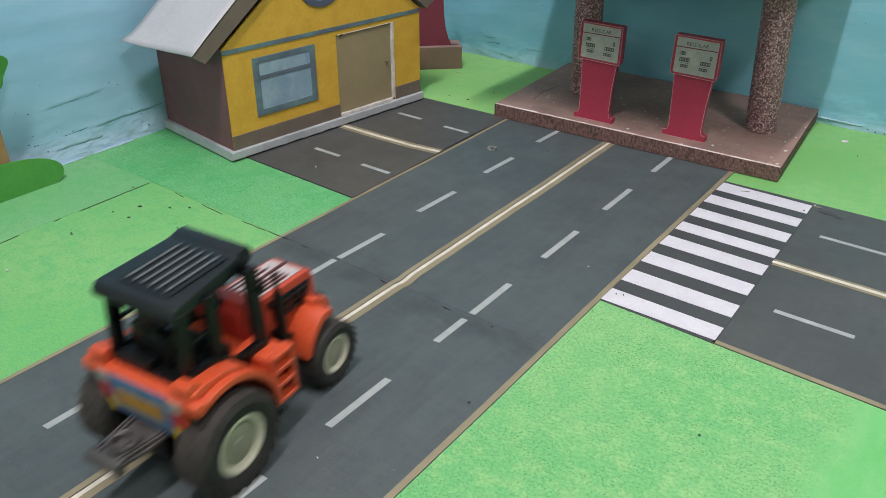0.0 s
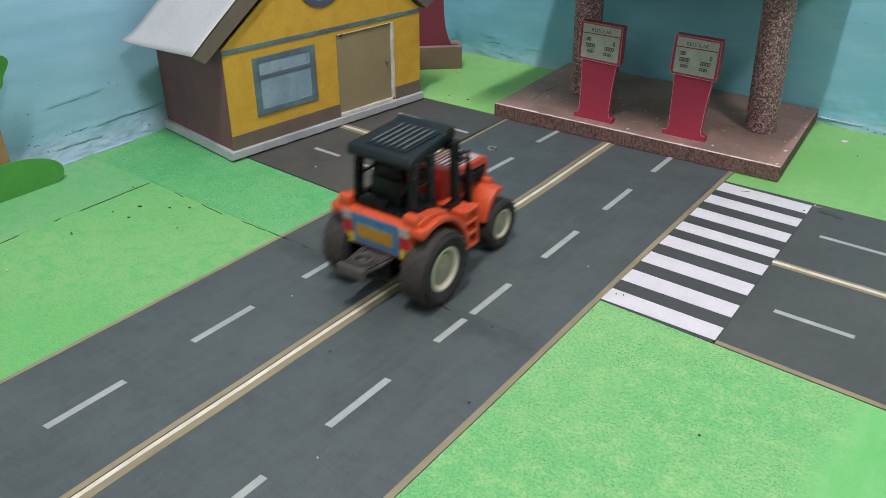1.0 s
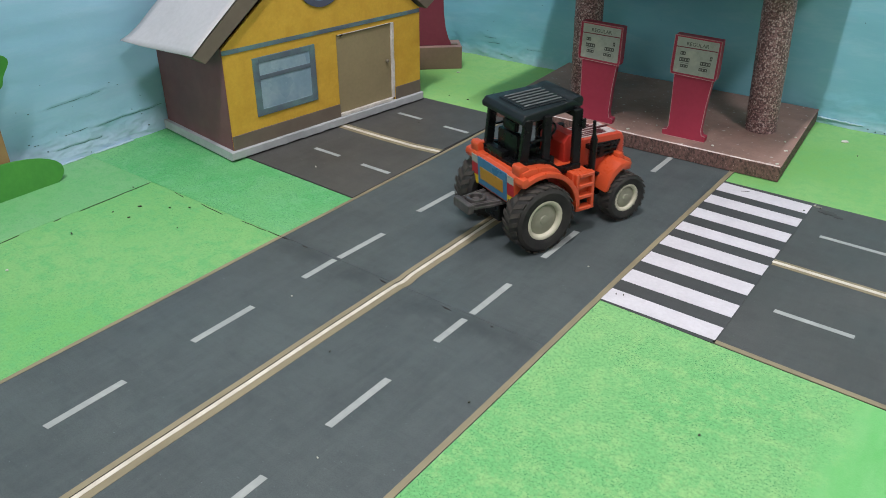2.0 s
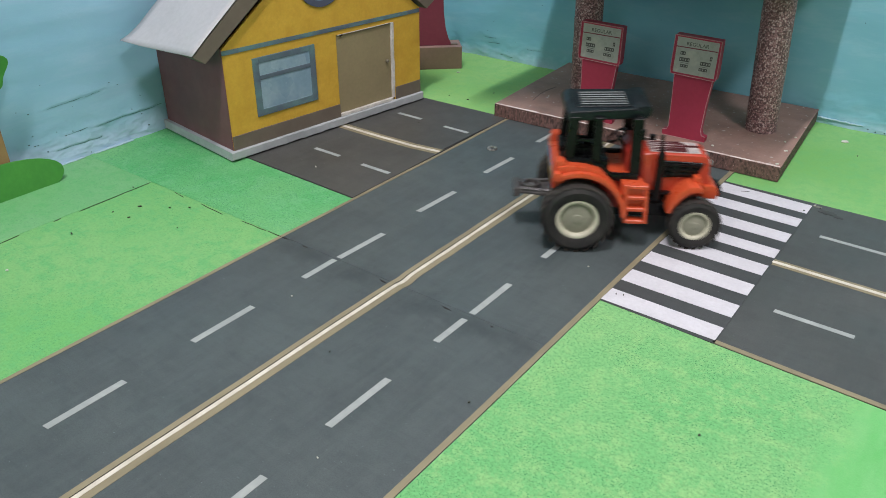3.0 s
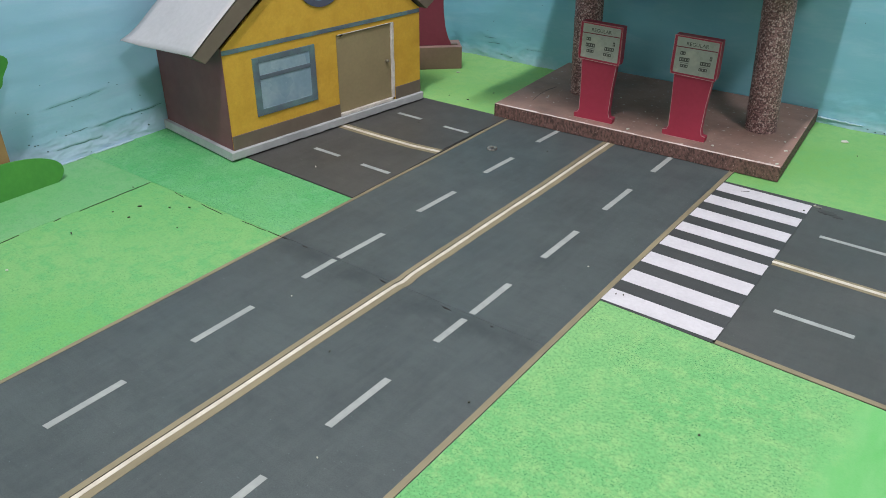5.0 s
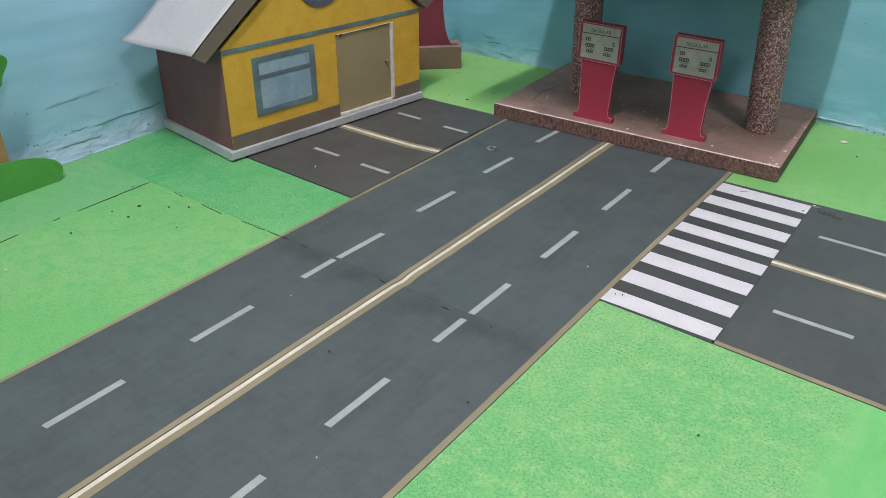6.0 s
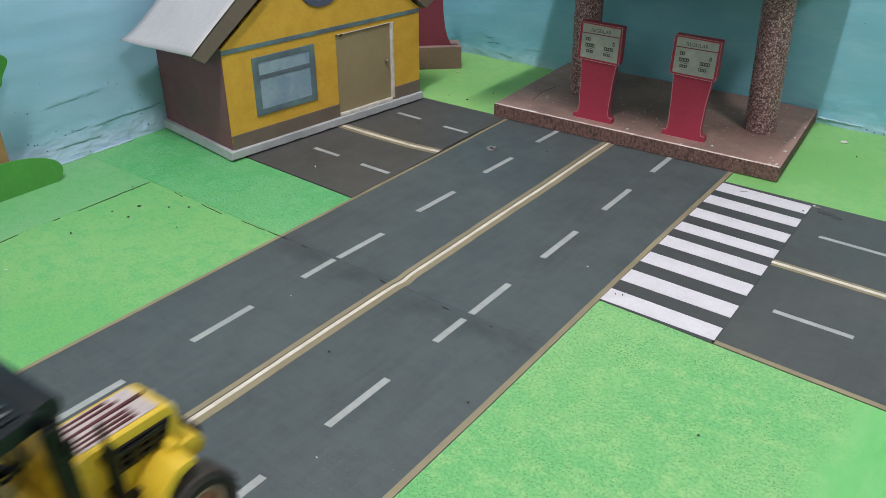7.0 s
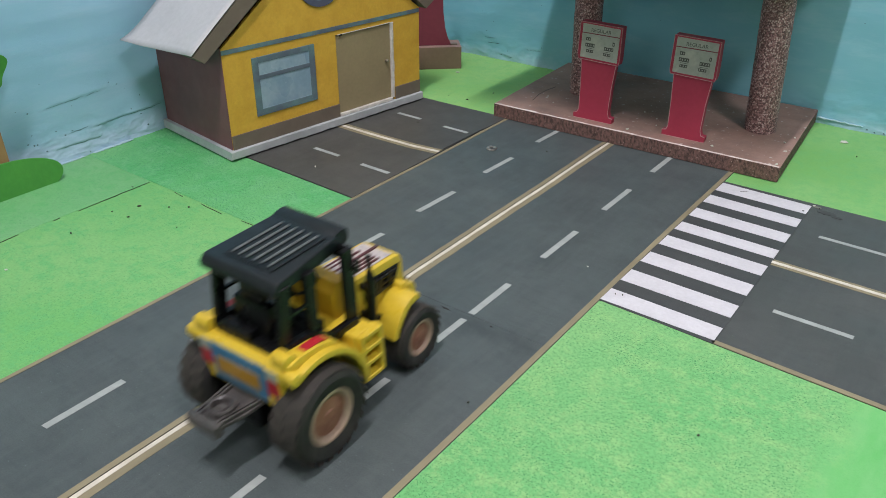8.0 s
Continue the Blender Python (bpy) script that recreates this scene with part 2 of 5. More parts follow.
def wobbly(bm, amount, cuts=14):
    """Cuts the long edges of a bar and shifts the points, as if torn by hand."""
    long = [e for e in bm.edges if e.calc_length() > 0.03]
    bmesh.ops.subdivide_edges(bm, edges=long, cuts=cuts, use_grid_fill=True)
    for v in bm.verts:
        v.co += amount * noise.noise_vector(v.co * 130)
    return bm


def thing(name, m, label, category, group="", kind=""):
    ob = new(name)
    ob.empty_display_size = 0.02
    ob.matrix_world = m
    return tagged(ob, label, category, group, kind)


# ---- ground boards and road ----
def uneven(bm, amount, scale=9.0):
    for v in bm.verts:
        v.co.z += amount * noise.noise(Vector((v.co.x * scale, v.co.y * scale, 0.3)))
    return bm


tagged(part("ground", box(-1.06, 3.0, -2.6, 1.30, -0.03, -0.009), M_DARK), "dark table top under the painted boards", "ground", kind="structure")


def board(name, outline, material, label, category, kind="structure", z=0.0):
    return tagged(part(name, prism(outline, "z", -0.0085, z, 0.0003, 1), [material]), label, category, kind=kind)


XL, XM, XR = -0.598, -0.4345, -0.2610
XR_FAR = -0.2632


def edge_x(y):
    """The road's right edge bends a little beyond the joint."""
    return XR + (XR_FAR - XR) * min(1.0, max(0.0, (y - 0.40) / 0.30))


JOINT = 0.5076
g = 0.0002
green_a = board("ground_green_a", [(-0.826, -2.5), (XL - g, -2.5), (XL - g, JOINT), (-0.826, JOINT)], M_GREEN_A, "bright green painted board beside the road", "board")
board("ground_green_b", [(-1.0, -2.5), (-0.8261, -2.5), (-0.8261, JOINT), (-1.0, JOINT)], M_GREEN_B, "pale green painted board along the left wall", "board", z=0.0002)
board("ground_green_c", [(-1.0, JOINT + 0.0001), (XL - g, JOINT + 0.0001), (XL - g, 0.6222), (-0.810, 0.6285), (-0.810, 0.790), (-1.0, 0.790)], M_GREEN_C, "bright green painted board before the yellow house", "board", z=0.0003)
board("ground_green_f", [(-1.0, 0.7901), (-0.810, 0.7901), (-0.810, 0.9545), (XL - g, 0.9615), (XL - g, 1.26), (-1.0, 1.26)], M_GREEN_F, "light green painted board behind the yellow house", "board", z=0.0003)
board("ground_green_d", [(XR + g, -2.5), (2.9, -2.5), (2.9, 0.5085), (edge_x(0.603) + g, 0.6030)] + [(edge_x(y) + g, y) for y in (0.55, 0.46, 0.40)], M_GREEN_R, "sponged green and yellow painted board beside the crossing", "board")
board("ground_green_e", [(XR_FAR + g, 0.9400), (2.9, 1.0300), (2.9, 1.29), (XR_FAR + g, 1.29)], M_GREEN_E, "light green painted board beside the filling station", "board", z=-0.0004)

road_a = board("road_near", [(XL, -2.5), (XR, -2.5), (XR, 0.40), (edge_x(0.46), 0.46), (edge_x(JOINT), JOINT), (XL, JOINT + 0.0002)], M_ROAD, "dark grey painted road board with dashed lanes", "road")
road_b = board("road_far", [(XL, JOINT + 0.0003), (edge_x(JOINT), JOINT + 0.0001), (edge_x(0.55), 0.55), (edge_x(0.64), 0.64), (XR_FAR, 0.70), (XR_FAR, 1.25), (XL, 1.25)], M_ROAD, "dark grey painted road board leading to the filling station", "road", z=0.0)
road_c = board("road_side", [(edge_x(0.604) + g, 0.6040), (2.9, 0.5095), (2.9, 1.0290), (XR_FAR + g, 0.9390), (XR_FAR + g, 0.70), (edge_x(0.64) + g, 0.64)], M_ROAD3, "grey painted side road board with white centre line", "road")
road_d = board("road_yard", [(-0.8095, 0.6295), (XL - g, 0.6235), (XL - g, 0.9600), (-0.8095, 0.9535)], M_ROAD2, "brownish grey painted road board before the house", "road", z=0.0012)


def strip(name, x0, x1, y0, y1, material, parent, z=0.0, lift=0.0003):
    return part(name, box(x0, x1, y0, y1, z - 0.0003, z + lift), material, parent)


def wavy_strip(name, x0, x1, y0, y1, material, parent, z, lift, amp=0.0010, n=60, seed=0.0, along=None):
    """A tape laid by hand: its edges wander a little."""
    bm = bmesh.new()
    rows = []
    for i in range(n + 1):
        y = y0 + (y1 - y0) * i / n
        w = amp * noise.noise(Vector((y * 7 + seed, seed, 0))) + (along(y) if along else 0.0)
        e = amp * 0.5 * noise.noise(Vector((y * 40 + seed, 3 + seed, 0)))
        rows.append([bm.verts.new((x0 + w + e, y, z - 0.0003)), bm.verts.new((x0 + w + e, y, z + lift)),
                     bm.verts.new((x1 + w - e, y, z + lift)), bm.verts.new((x1 + w - e, y, z - 0.0003))])
    for a, b in zip(rows, rows[1:]):
        for k in range(3):
            bm.faces.new((a[k], a[k + 1], b[k + 1], b[k]))
    bm.faces.new(rows[0])
    bm.faces.new(rows[-1])
    return part(name, bm, material, parent)


for road, y0, y1, z, dx, seed in ((road_a, -2.45, JOINT, 0.0, 0.0, 0.0), (road_b, JOINT + 0.0001, 1.2, 0.0, 0.0006, 9.0)):
    n = 110 if y0 < 0 else 120
    bulge = (lambda y: 0.0017 * math.exp(-((y - JOINT - 0.008) / 0.008) ** 2)) if y0 > 0 else (lambda y: 0.0005 * math.exp(-((y - JOINT) / 0.01) ** 2))
    wavy_strip("centre_band", XM - 0.0088 + dx, XM + 0.0088 + dx, y0, y1, M_TAN, road, z, 0.0003, n=n, seed=seed, along=bulge)
    wavy_strip("centre_line", XM - 0.0020 + dx, XM + 0.0021 + dx, y0, y1, M_WHITE_LINE, road, z, 0.0006, n=n, seed=seed, along=bulge)
    wavy_strip("centre_groove", XM - 0.0029 + dx, XM - 0.0021 + dx, y0, y1, M_DARK_LINE, road, z, 0.0007, n=n, seed=seed, along=bulge)
    wavy_strip("edge_band", XL + 0.0002, XL + 0.0046, y0, y1, M_TAN, road, z, 0.0004, n=n, seed=seed + 2, amp=0.0008)
    wavy_strip("edge_band", -0.0058, -0.0002, y0, y1, M_TAN, road, z, 0.0004, n=n, seed=seed + 4, amp=0.0002, along=edge_x)


def dash(x, y0, y1, road, z, w=0.0066, turn=0.0):
    """One lane dash, cut by hand from tape."""
    k = 0.0004 * noise.noise(Vector((x * 90, y0 * 50, 1)))
    o = [(x - w / 2 + k, y0), (x + w / 2 + k, y0 + 0.0006), (x + w / 2 - k + turn, y1), (x - w / 2 - k + turn, y1 - 0.0006)]
    return part("lane_dash", prism(o, "z", z - 0.0003, z + 0.0003), M_DASH, road)


for k in range(13):
    y = 0.3198 - 0.1353 * k
    if k < 6:
        dash(-0.3465, y, y + 0.0713, road_a, 0.0)
    y = 0.3267 - 0.1370 * k
    if k < 6:
        dash(-0.5165, y, y + 0.0695, road_a, 0.0)
dash(-0.3465, 0.4550, 0.4990, road_a, 0.0)
dash(-0.5155, 0.4605, 0.5055, road_a, 0.0)
for y0, y1 in ((0.5095, 0.5747), (0.6384, 0.7109), (0.7761, 0.8455), (0.9100, 0.9790)):
    dash(-0.3462, y0, y1, road_b, 0.0)
for y0, y1 in ((0.5102, 0.5784), (0.6425, 0.7108), (0.7782, 0.8404), (0.9070, 0.9760)):
    dash(-0.5142, y0, y1, road_b, 0.0, turn=0.002)


def cross_strip(name, x0, x1, y0, y1, material, parent, z, lift):
    return part(name, box(x0, x1, y0, y1, z - 0.0003, z + lift), material, parent)


# side road markings
part("edge_band", prism([(-0.1525, 0.6008), (1.6, 0.5460), (1.6, 0.5512), (-0.1525, 0.6062)], "z", -0.0003, 0.0004), M_TAN, road_c)
cross_strip("centre_band", -0.1545, 1.6, 0.7680, 0.7810, M_TAN, road_c, 0.0, 0.0003)
cross_strip("centre_line", -0.1540, 1.6, 0.7722, 0.7768, M_WHITE_LINE, road_c, 0.0, 0.0006)
for k in range(6):
    cross_strip("lane_dash", -0.1246 + 0.137 * k, -0.0543 + 0.137 * k, 0.6812, 0.6870, M_DASH, road_c, 0.0, 0.0003)
    cross_strip("lane_dash", -0.1298 + 0.137 * k, -0.0600 + 0.137 * k, 0.8578, 0.8634, M_DASH, road_c, 0.0, 0.0003)
# zebra crossing: a black sheet with paper stripes
crossing = tagged(part("zebra_crossing", prism([(-0.2629, 0.6020), (-0.1505, 0.6000), (-0.1560, 0.9345), (-0.2629, 0.9370)], "z", 0.0001, 0.0004), M_CROSS), "black sheet with white paper zebra stripes", "crossing", kind="structure")
STRIPES = ((0.6045, 0.0235), (0.6478, 0.0248), (0.6936, 0.0242), (0.7392, 0.0236), (0.7815, 0.0214), (0.8230, 0.0232), (0.8668, 0.0230), (0.9066, 0.0256))
for y, h in STRIPES:
    r0, r1 = -0.1515 - 0.0165 * (y - 0.6045), -0.1515 - 0.0165 * (y + h - 0.6045)
    o = [(-0.2626, y), (r0, y + 0.0002), (r1, y + h - 0.0006), (-0.2624, y + h)]
    part("stripe", prism(o, "z", 0.0003, 0.0007), M_PAPER, crossing)
M_STAIN = surface("dark_road_stain", (0.050, 0.055, 0.053), (0.066, 0.072, 0.070), big=90, relief=0.1)
M_DUST = surface("pale_road_dust", (0.20, 0.20, 0.17), (0.11, 0.115, 0.105), big=160, relief=0.1)
for x, y, r, m_, seed in ((-0.1380, 0.9240, 0.0105, M_STAIN, 3), (-0.1260, 0.9190, 0.0060, M_STAIN, 8), (-0.1510, 0.9330, 0.0050, M_DUST, 5)):
    o = [(x + r * (1 + 0.45 * noise.noise(Vector((k * 0.8, seed, 1)))) * math.cos(k * math.pi / 9), y + 0.45 * r * (1 + 0.6 * noise.noise(Vector((k * 0.8, seed, 4)))) * math.sin(k * math.pi / 9)) for k in range(18)]
    part("stain", prism(o, "z", -0.0002, 0.0005), m_, road_c)
# dark slivers laid on the closed green board seams, painting the shade of gaps
for x0, y0, x1, y1 in ((-0.8215, 0.3150, -0.8233, 0.3371), (-0.8231, 0.3768, -0.8242, 0.3862), (-0.8233, 0.4080, -0.8248, 0.5045), (-0.7786, 0.5056, -0.7580, 0.5037), (-0.7276, 0.5043, -0.6873, 0.5024), (-0.6571, 0.5045, -0.6190, 0.5051), (-0.6160, 0.5057, -0.5928, 0.5056)):
    top, low = [], []
    for i in range(13):
        q = i / 12
        x, y = x0 + (x1 - x0) * q, y0 + (y1 - y0) * q
        k = 0.0008 * noise.noise(Vector((x * 60, y * 60, 2)))
        w = 0.00021 * math.sin(math.pi * q) ** 0.5 * (1 + 0.9 * noise.noise(Vector((x * 160, y * 160, 5)))) + 0.00005
        d = Vector((y0 - y1, x1 - x0, 0)).normalized()
        top.append((x + d.x * (k + w), y + d.y * (k + w)))
        low.append((x + d.x * (k - w), y + d.y * (k - w)))
    part("seam_shade", prism(top + low[::-1], "z", -0.0002, 0.0007, bm=None), M_DARK_LINE, green_a)
# yard road markings
for x0, x1, y in ((-0.7400, -0.6955, 0.7045), (-0.6540, -0.6080, 0.7020), (-0.7372, -0.6944, 0.8775), (-0.6502, -0.6086, 0.8745)):
    cross_strip("lane_dash", x0, x1, y - 0.003, y + 0.003, M_DASH, road_d, 0.0012, 0.0003)
for name, h, mat_, lift in (("centre_band", 0.0085, M_TAN, 0.0003), ("centre_line", 0.0026, M_WHITE_LINE, 0.0006)):
    o = [(-0.8080, 0.7885 - h), (-0.700, 0.7880 - h), (-0.640, 0.7900 - h), (-0.5990, 0.7955 - h), (-0.5990, 0.7955 + h), (-0.640, 0.7900 + h), (-0.700, 0.7880 + h), (-0.8080, 0.7885 + h)]
    part(name, prism(o, "z", 0.0008, 0.0012 + lift), mat_, road_d)


# dark strip beside the road paints the shade under the yard board's lifted edge
part("lifted_gap_shade", prism([(-0.6000, 0.7960), (-0.5986, 0.8200), (-0.5982, 0.8700), (-0.5990, 0.9080), (-0.6006, 0.8700), (-0.6008, 0.8300)], "z", 0.0006, 0.0017), M_DARK_LINE, road_d)


# ---- walls and room ----
def crack_z(x, ledge, seed):
    x0, z0, x1, z1, s = ledge
    return z0 + (z1 - z0) * (x - x0) / (x1 - x0) + 0.0018 * noise.noise(Vector((x * 22, seed, 2))) + 0.0010 * noise.noise(Vector((x * 90, seed, 4)))


def rough_wall(name, length, height, nx, nz, material, label, m, ledges, seed, pit_shades=(), lips=()):
    """A plastered wall: x along it, z up, its face towards -y; lumps at the foot, long trowel ledges."""
    def relief(x, z):
        p = Vector((x + seed, z * 1.4, seed))
        foot = max(0.0, 1 - z / 0.07)
        d = 0.0022 * noise.noise(p * 9) + 0.0005 * noise.noise(Vector((x * 12, z * 55, seed)))
        d += foot * (0.0021 * noise.fractal(p * 34, 0.7, 2.1, 5) + 0.0012 * noise.noise(p * 18))
        for x0, z0, x1, z1, s in ledges:
            if x0 - 0.01 < x < x1 + 0.01:
                f = min(1, max(0, (x - x0) / 0.02)) * min(1, max(0, (x1 - x) / 0.02))
                zz = z - crack_z(x, (x0, z0, x1, z1, s), seed)
                k_ = min(1.0, max(0.0, zz / 0.003 + 0.5))
                k_ = k_ * k_ * (3 - 2 * k_)
                d += s * f * (k_ * math.exp(-max(0, zz) / 0.016) - 0.3 * (1 - k_) * math.exp(min(0, zz) / 0.004))
        return d

    bm = bmesh.new()
    grid = []
    for i in range(nx + 1):
        col = []
        for k in range(nz + 1):
            x, z = length * i / nx, height * (k / nz) ** 2.1
            d = relief(x, z)
            col.append(bm.verts.new((x, -d, z)))
        grid.append(col)
    for i in range(nx):
        for k in range(nz):
            bm.faces.new((grid[i][k], grid[i + 1][k], grid[i + 1][k + 1], grid[i][k + 1]))
    back = [bm.verts.new(c) for c in ((0, 0.05, 0), (length, 0.05, 0), (length, 0.05, height), (0, 0.05, height))]
    bm.faces.new(back)
    bm.faces.new([c[0] for c in grid] + [back[1], back[0]])
    bm.faces.new([c[-1] for c in grid] + [back[2], back[3]])
    bm.faces.new(grid[0] + [back[3], back[0]])
    bm.faces.new(grid[-1] + [back[2], back[1]])
    ob = part(name, bm, material)
    ob.matrix_world = m
    smooth(ob, 50)
    # fine open cracks under the ledges
    wide = 0.00034 if seed < 5 else 0.0006
    for x0, z0, x1, z1, s in ledges:
        cb = bmesh.new()
        n = 90
        prev = None
        for i in range(n + 1):
            q = i / n
            x = x0 + 0.012 + (x1 - x0 - 0.024) * q
            z = crack_z(x, (x0, z0, x1, z1, s), seed) - 0.0006
            w = max(0.0, wide * (0.5 + 1.5 * noise.noise(Vector((x * 60, seed, 5))))) * (1 if 0 < i < n else 0) + 0.00003
            y = -relief(x, z)
            cur = (cb.verts.new((x, y - 0.0002, z - w)), cb.verts.new((x, y - 0.0002, z + w)), cb.verts.new((x, y + 0.002, z)))
            if prev:
                cb.faces.new((prev[0], cur[0], cur[1], prev[1]))
                cb.faces.new((prev[1], cur[1], cur[2], prev[2]))
                cb.faces.new((prev[0], prev[2], cur[2], cur[0]))
            prev = cur
        part("crack", cb, M_CRACK, ob)
    rnd = random.Random(int(seed))
    # flat dark flakes on the wall face, coloured like the shade in small holes
    for x, z, r in pit_shades:
        y = -relief(x, z)
        o = [(x + r * rnd.uniform(0.6, 1.2) * math.cos(a), z + 0.75 * r * rnd.uniform(0.6, 1.2) * math.sin(a)) for a in (k * math.pi / 4 for k in range(8))]
        part("pit_shade", prism(o, "y", y - 0.0003, y + 0.002), M_PIT, ob)
    # thin chalky lips of plaster along the foot
    for x0, z0, x1, z1, w in lips:
        top, low = [], []
        for i in range(41):
            q = i / 40
            x, z = x0 + (x1 - x0) * q, z0 + (z1 - z0) * q + 0.0008 * noise.noise(Vector((q * 9, seed, 1)))
            h = w * max(0.12, 0.6 + 1.3 * noise.noise(Vector((q * 21, seed, 6)))) * min(1, q * 8, (1 - q) * 8) + 0.00005
            top.append((x, z + h))
            low.append((x, z - h))
        part("plaster_lip", prism(top + low[::-1], "y", -0.0042, 0.001), M_LIP, ob)
    return tagged(ob, label, "wall", kind="structure")


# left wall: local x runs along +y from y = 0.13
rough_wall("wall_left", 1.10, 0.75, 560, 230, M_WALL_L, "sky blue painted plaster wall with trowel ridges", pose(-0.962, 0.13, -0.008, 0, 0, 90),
           [(0.325, 0.0830, 0.425, 0.0880, 0.0008), (0.388, 0.0425, 0.512, 0.0470, 0.0012), (0.326, 0.0289, 0.415, 0.0276, 0.0009), (0.345, 0.0433, 0.398, 0.0466, 0.0005)], 2.0,
           [(0.3140, 0.0833, 0.0011), (0.3053, 0.0455, 0.0013), (0.3125, 0.0419, 0.0011), (0.3165, 0.0418, 0.0010), (0.3540, 0.0434, 0.0012), (0.3642, 0.0463, 0.0009), (0.3743, 0.0432, 0.0008), (0.4270, 0.0943, 0.0010),
            (0.4379, 0.0889, 0.0008), (0.4682, 0.0660, 0.0009), (0.4521, 0.0506, 0.0010), (0.4658, 0.0403, 0.0011), (0.3004, 0.0890, 0.0007), (0.3124, 0.0553, 0.0008), (0.3264, 0.0302, 0.0012), (0.3369, 0.1139, 0.0006),
            (0.3705, 0.0776, 0.0006), (0.3822, 0.0115, 0.0009), (0.3433, 0.0515, 0.0008), (0.4730, 0.0220, 0.0013), (0.4110, 0.0060, 0.0010)],
           [(0.335, 0.0088, 0.372, 0.0090, 0.0005), (0.385, 0.0090, 0.445, 0.0092, 0.0006)])
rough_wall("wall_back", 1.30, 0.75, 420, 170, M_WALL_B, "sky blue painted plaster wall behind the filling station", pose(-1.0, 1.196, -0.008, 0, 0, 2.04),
           [(0.185, 0.0447, 0.232, 0.0462, 0.0008), (0.192, 0.0356, 0.240, 0.0376, 0.0007), (0.217, 0.0200, 0.268, 0.0150, 0.0009), (0.270, 0.0330, 0.322, 0.0362, 0.0006), (0.822, 0.0050, 0.885, 0.0075, 0.0012)], 7.0,
           [(0.2135, 0.0738, 0.0010), (0.3079, 0.1138, 0.0007), (0.8018, 0.1561, 0.0008), (0.3120, 0.0420, 0.0010), (0.2010, 0.0560, 0.0009), (0.2450, 0.0260, 0.0010), (0.2600, 0.0440, 0.0006), (0.8400, 0.0120, 0.0014), (0.8500, 0.0100, 0.0016), (0.8620, 0.0105, 0.0014)],
           [(0.7720, 0.0170, 0.8340, 0.0156, 0.0007)])
for name, b in (("wall_left_upper", (-1.05, -0.97, -2.6, 1.3, 0.74, 2.5)), ("wall_left_near", (-1.05, -0.965, -2.6, 0.13, -0.03, 0.74)),
                ("wall_back_upper", (-1.0, 3.0, 1.25, 1.33, 0.74, 2.5)), ("wall_back_side", (0.29, 3.0, 1.24, 1.33, -0.03, 0.74)),
                ("wall_right", (3.0, 3.1, -2.6, 1.33, -0.03, 2.5)), ("wall_near_west", (-1.05, -0.4, -2.7, -2.6, -0.03, 2.5)), ("wall_near_east", (1.0, 3.1, -2.7, -2.6, -0.03, 2.5)),
                ("wall_near_sill", (-0.4, 1.0, -2.7, -2.6, -0.03, 0.9)), ("wall_near_head", (-0.4, 1.0, -2.7, -2.6, 2.0, 2.5))):
    tagged(part(name, box(*b), M_ROOM), "plain painted room wall", "wall", kind="structure")
# unseen window frame added round the fill light
window = thing("unseen_window_1", pose(0.3, -2.65, 0.9), "unseen white window frame added round the fill lamp", "window", kind="structure")
for b in ((-0.7, -0.65, 0, 1.1), (0.65, 0.7, 0, 1.1), (-0.65, 0.65, 0, 0.05), (-0.65, 0.65, 1.05, 1.1)):
    part("window_frame", box(b[0], b[1], -0.03, 0.02, b[2], b[3], 0.004, 1), M_ROOM, window)
tagged(part("ceiling", box(-1.05, 3.1, -2.7, 1.33, 2.5, 2.6), M_ROOM), "plain pale ceiling", "ceiling", kind="structure")

# ---- the yellow house ----
M_YELLOW = surface("yellow_house_paint", (0.64, 0.39, 0.05), (0.57, 0.335, 0.04), big=40, fine=230, relief=0.55, depth=0.0008, rough=0.5)
M_MAROON = surface("maroon_card", (0.19, 0.080, 0.088), (0.155, 0.068, 0.075), big=14, fine=120, relief=0.12)
M_BROWN = surface("brown_trim_card", (0.165, 0.134, 0.103), (0.138, 0.112, 0.086), big=20, fine=140, relief=0.2)
M_SLATE = surface("slate_blue_trim", (0.100, 0.135, 0.165), (0.125, 0.225, 0.225), big=16, relief=0.12, band=(0.44, 0.58))
M_RING = surface("purple_slate_ring", (0.085, 0.080, 0.130), (0.070, 0.095, 0.135), big=30, relief=0.1)
M_PANE = surface("blue_glossy_paper", (0.21, 0.32, 0.40), (0.29, 0.40, 0.46), big=9, fine=200, relief=0.0, rough=0.28, spec=0.5, band=(0.46, 0.54))
M_DOOR = surface("olive_card", (0.30, 0.245, 0.135), (0.265, 0.215, 0.12), big=12, fine=220, relief=0.15)
M_FOAM = surface("white_foam_edge", (0.66, 0.63, 0.58), (0.50, 0.46, 0.42), big=90, fine=400, relief=0.3)
M_PLINTH = surface("grey_white_board", (0.43, 0.45, 0.46), (0.31, 0.33, 0.34), big=16, fine=120, relief=0.2)
M_SHEET = surface("white_roof_sheet", (0.45, 0.45, 0.46), (0.40, 0.40, 0.41), big=9, fine=160, relief=0.1, rough=0.5)
M_KNOB = surface("dull_metal", (0.42, 0.38, 0.30), (0.28, 0.25, 0.2), big=120, metal=0.7, rough=0.4)


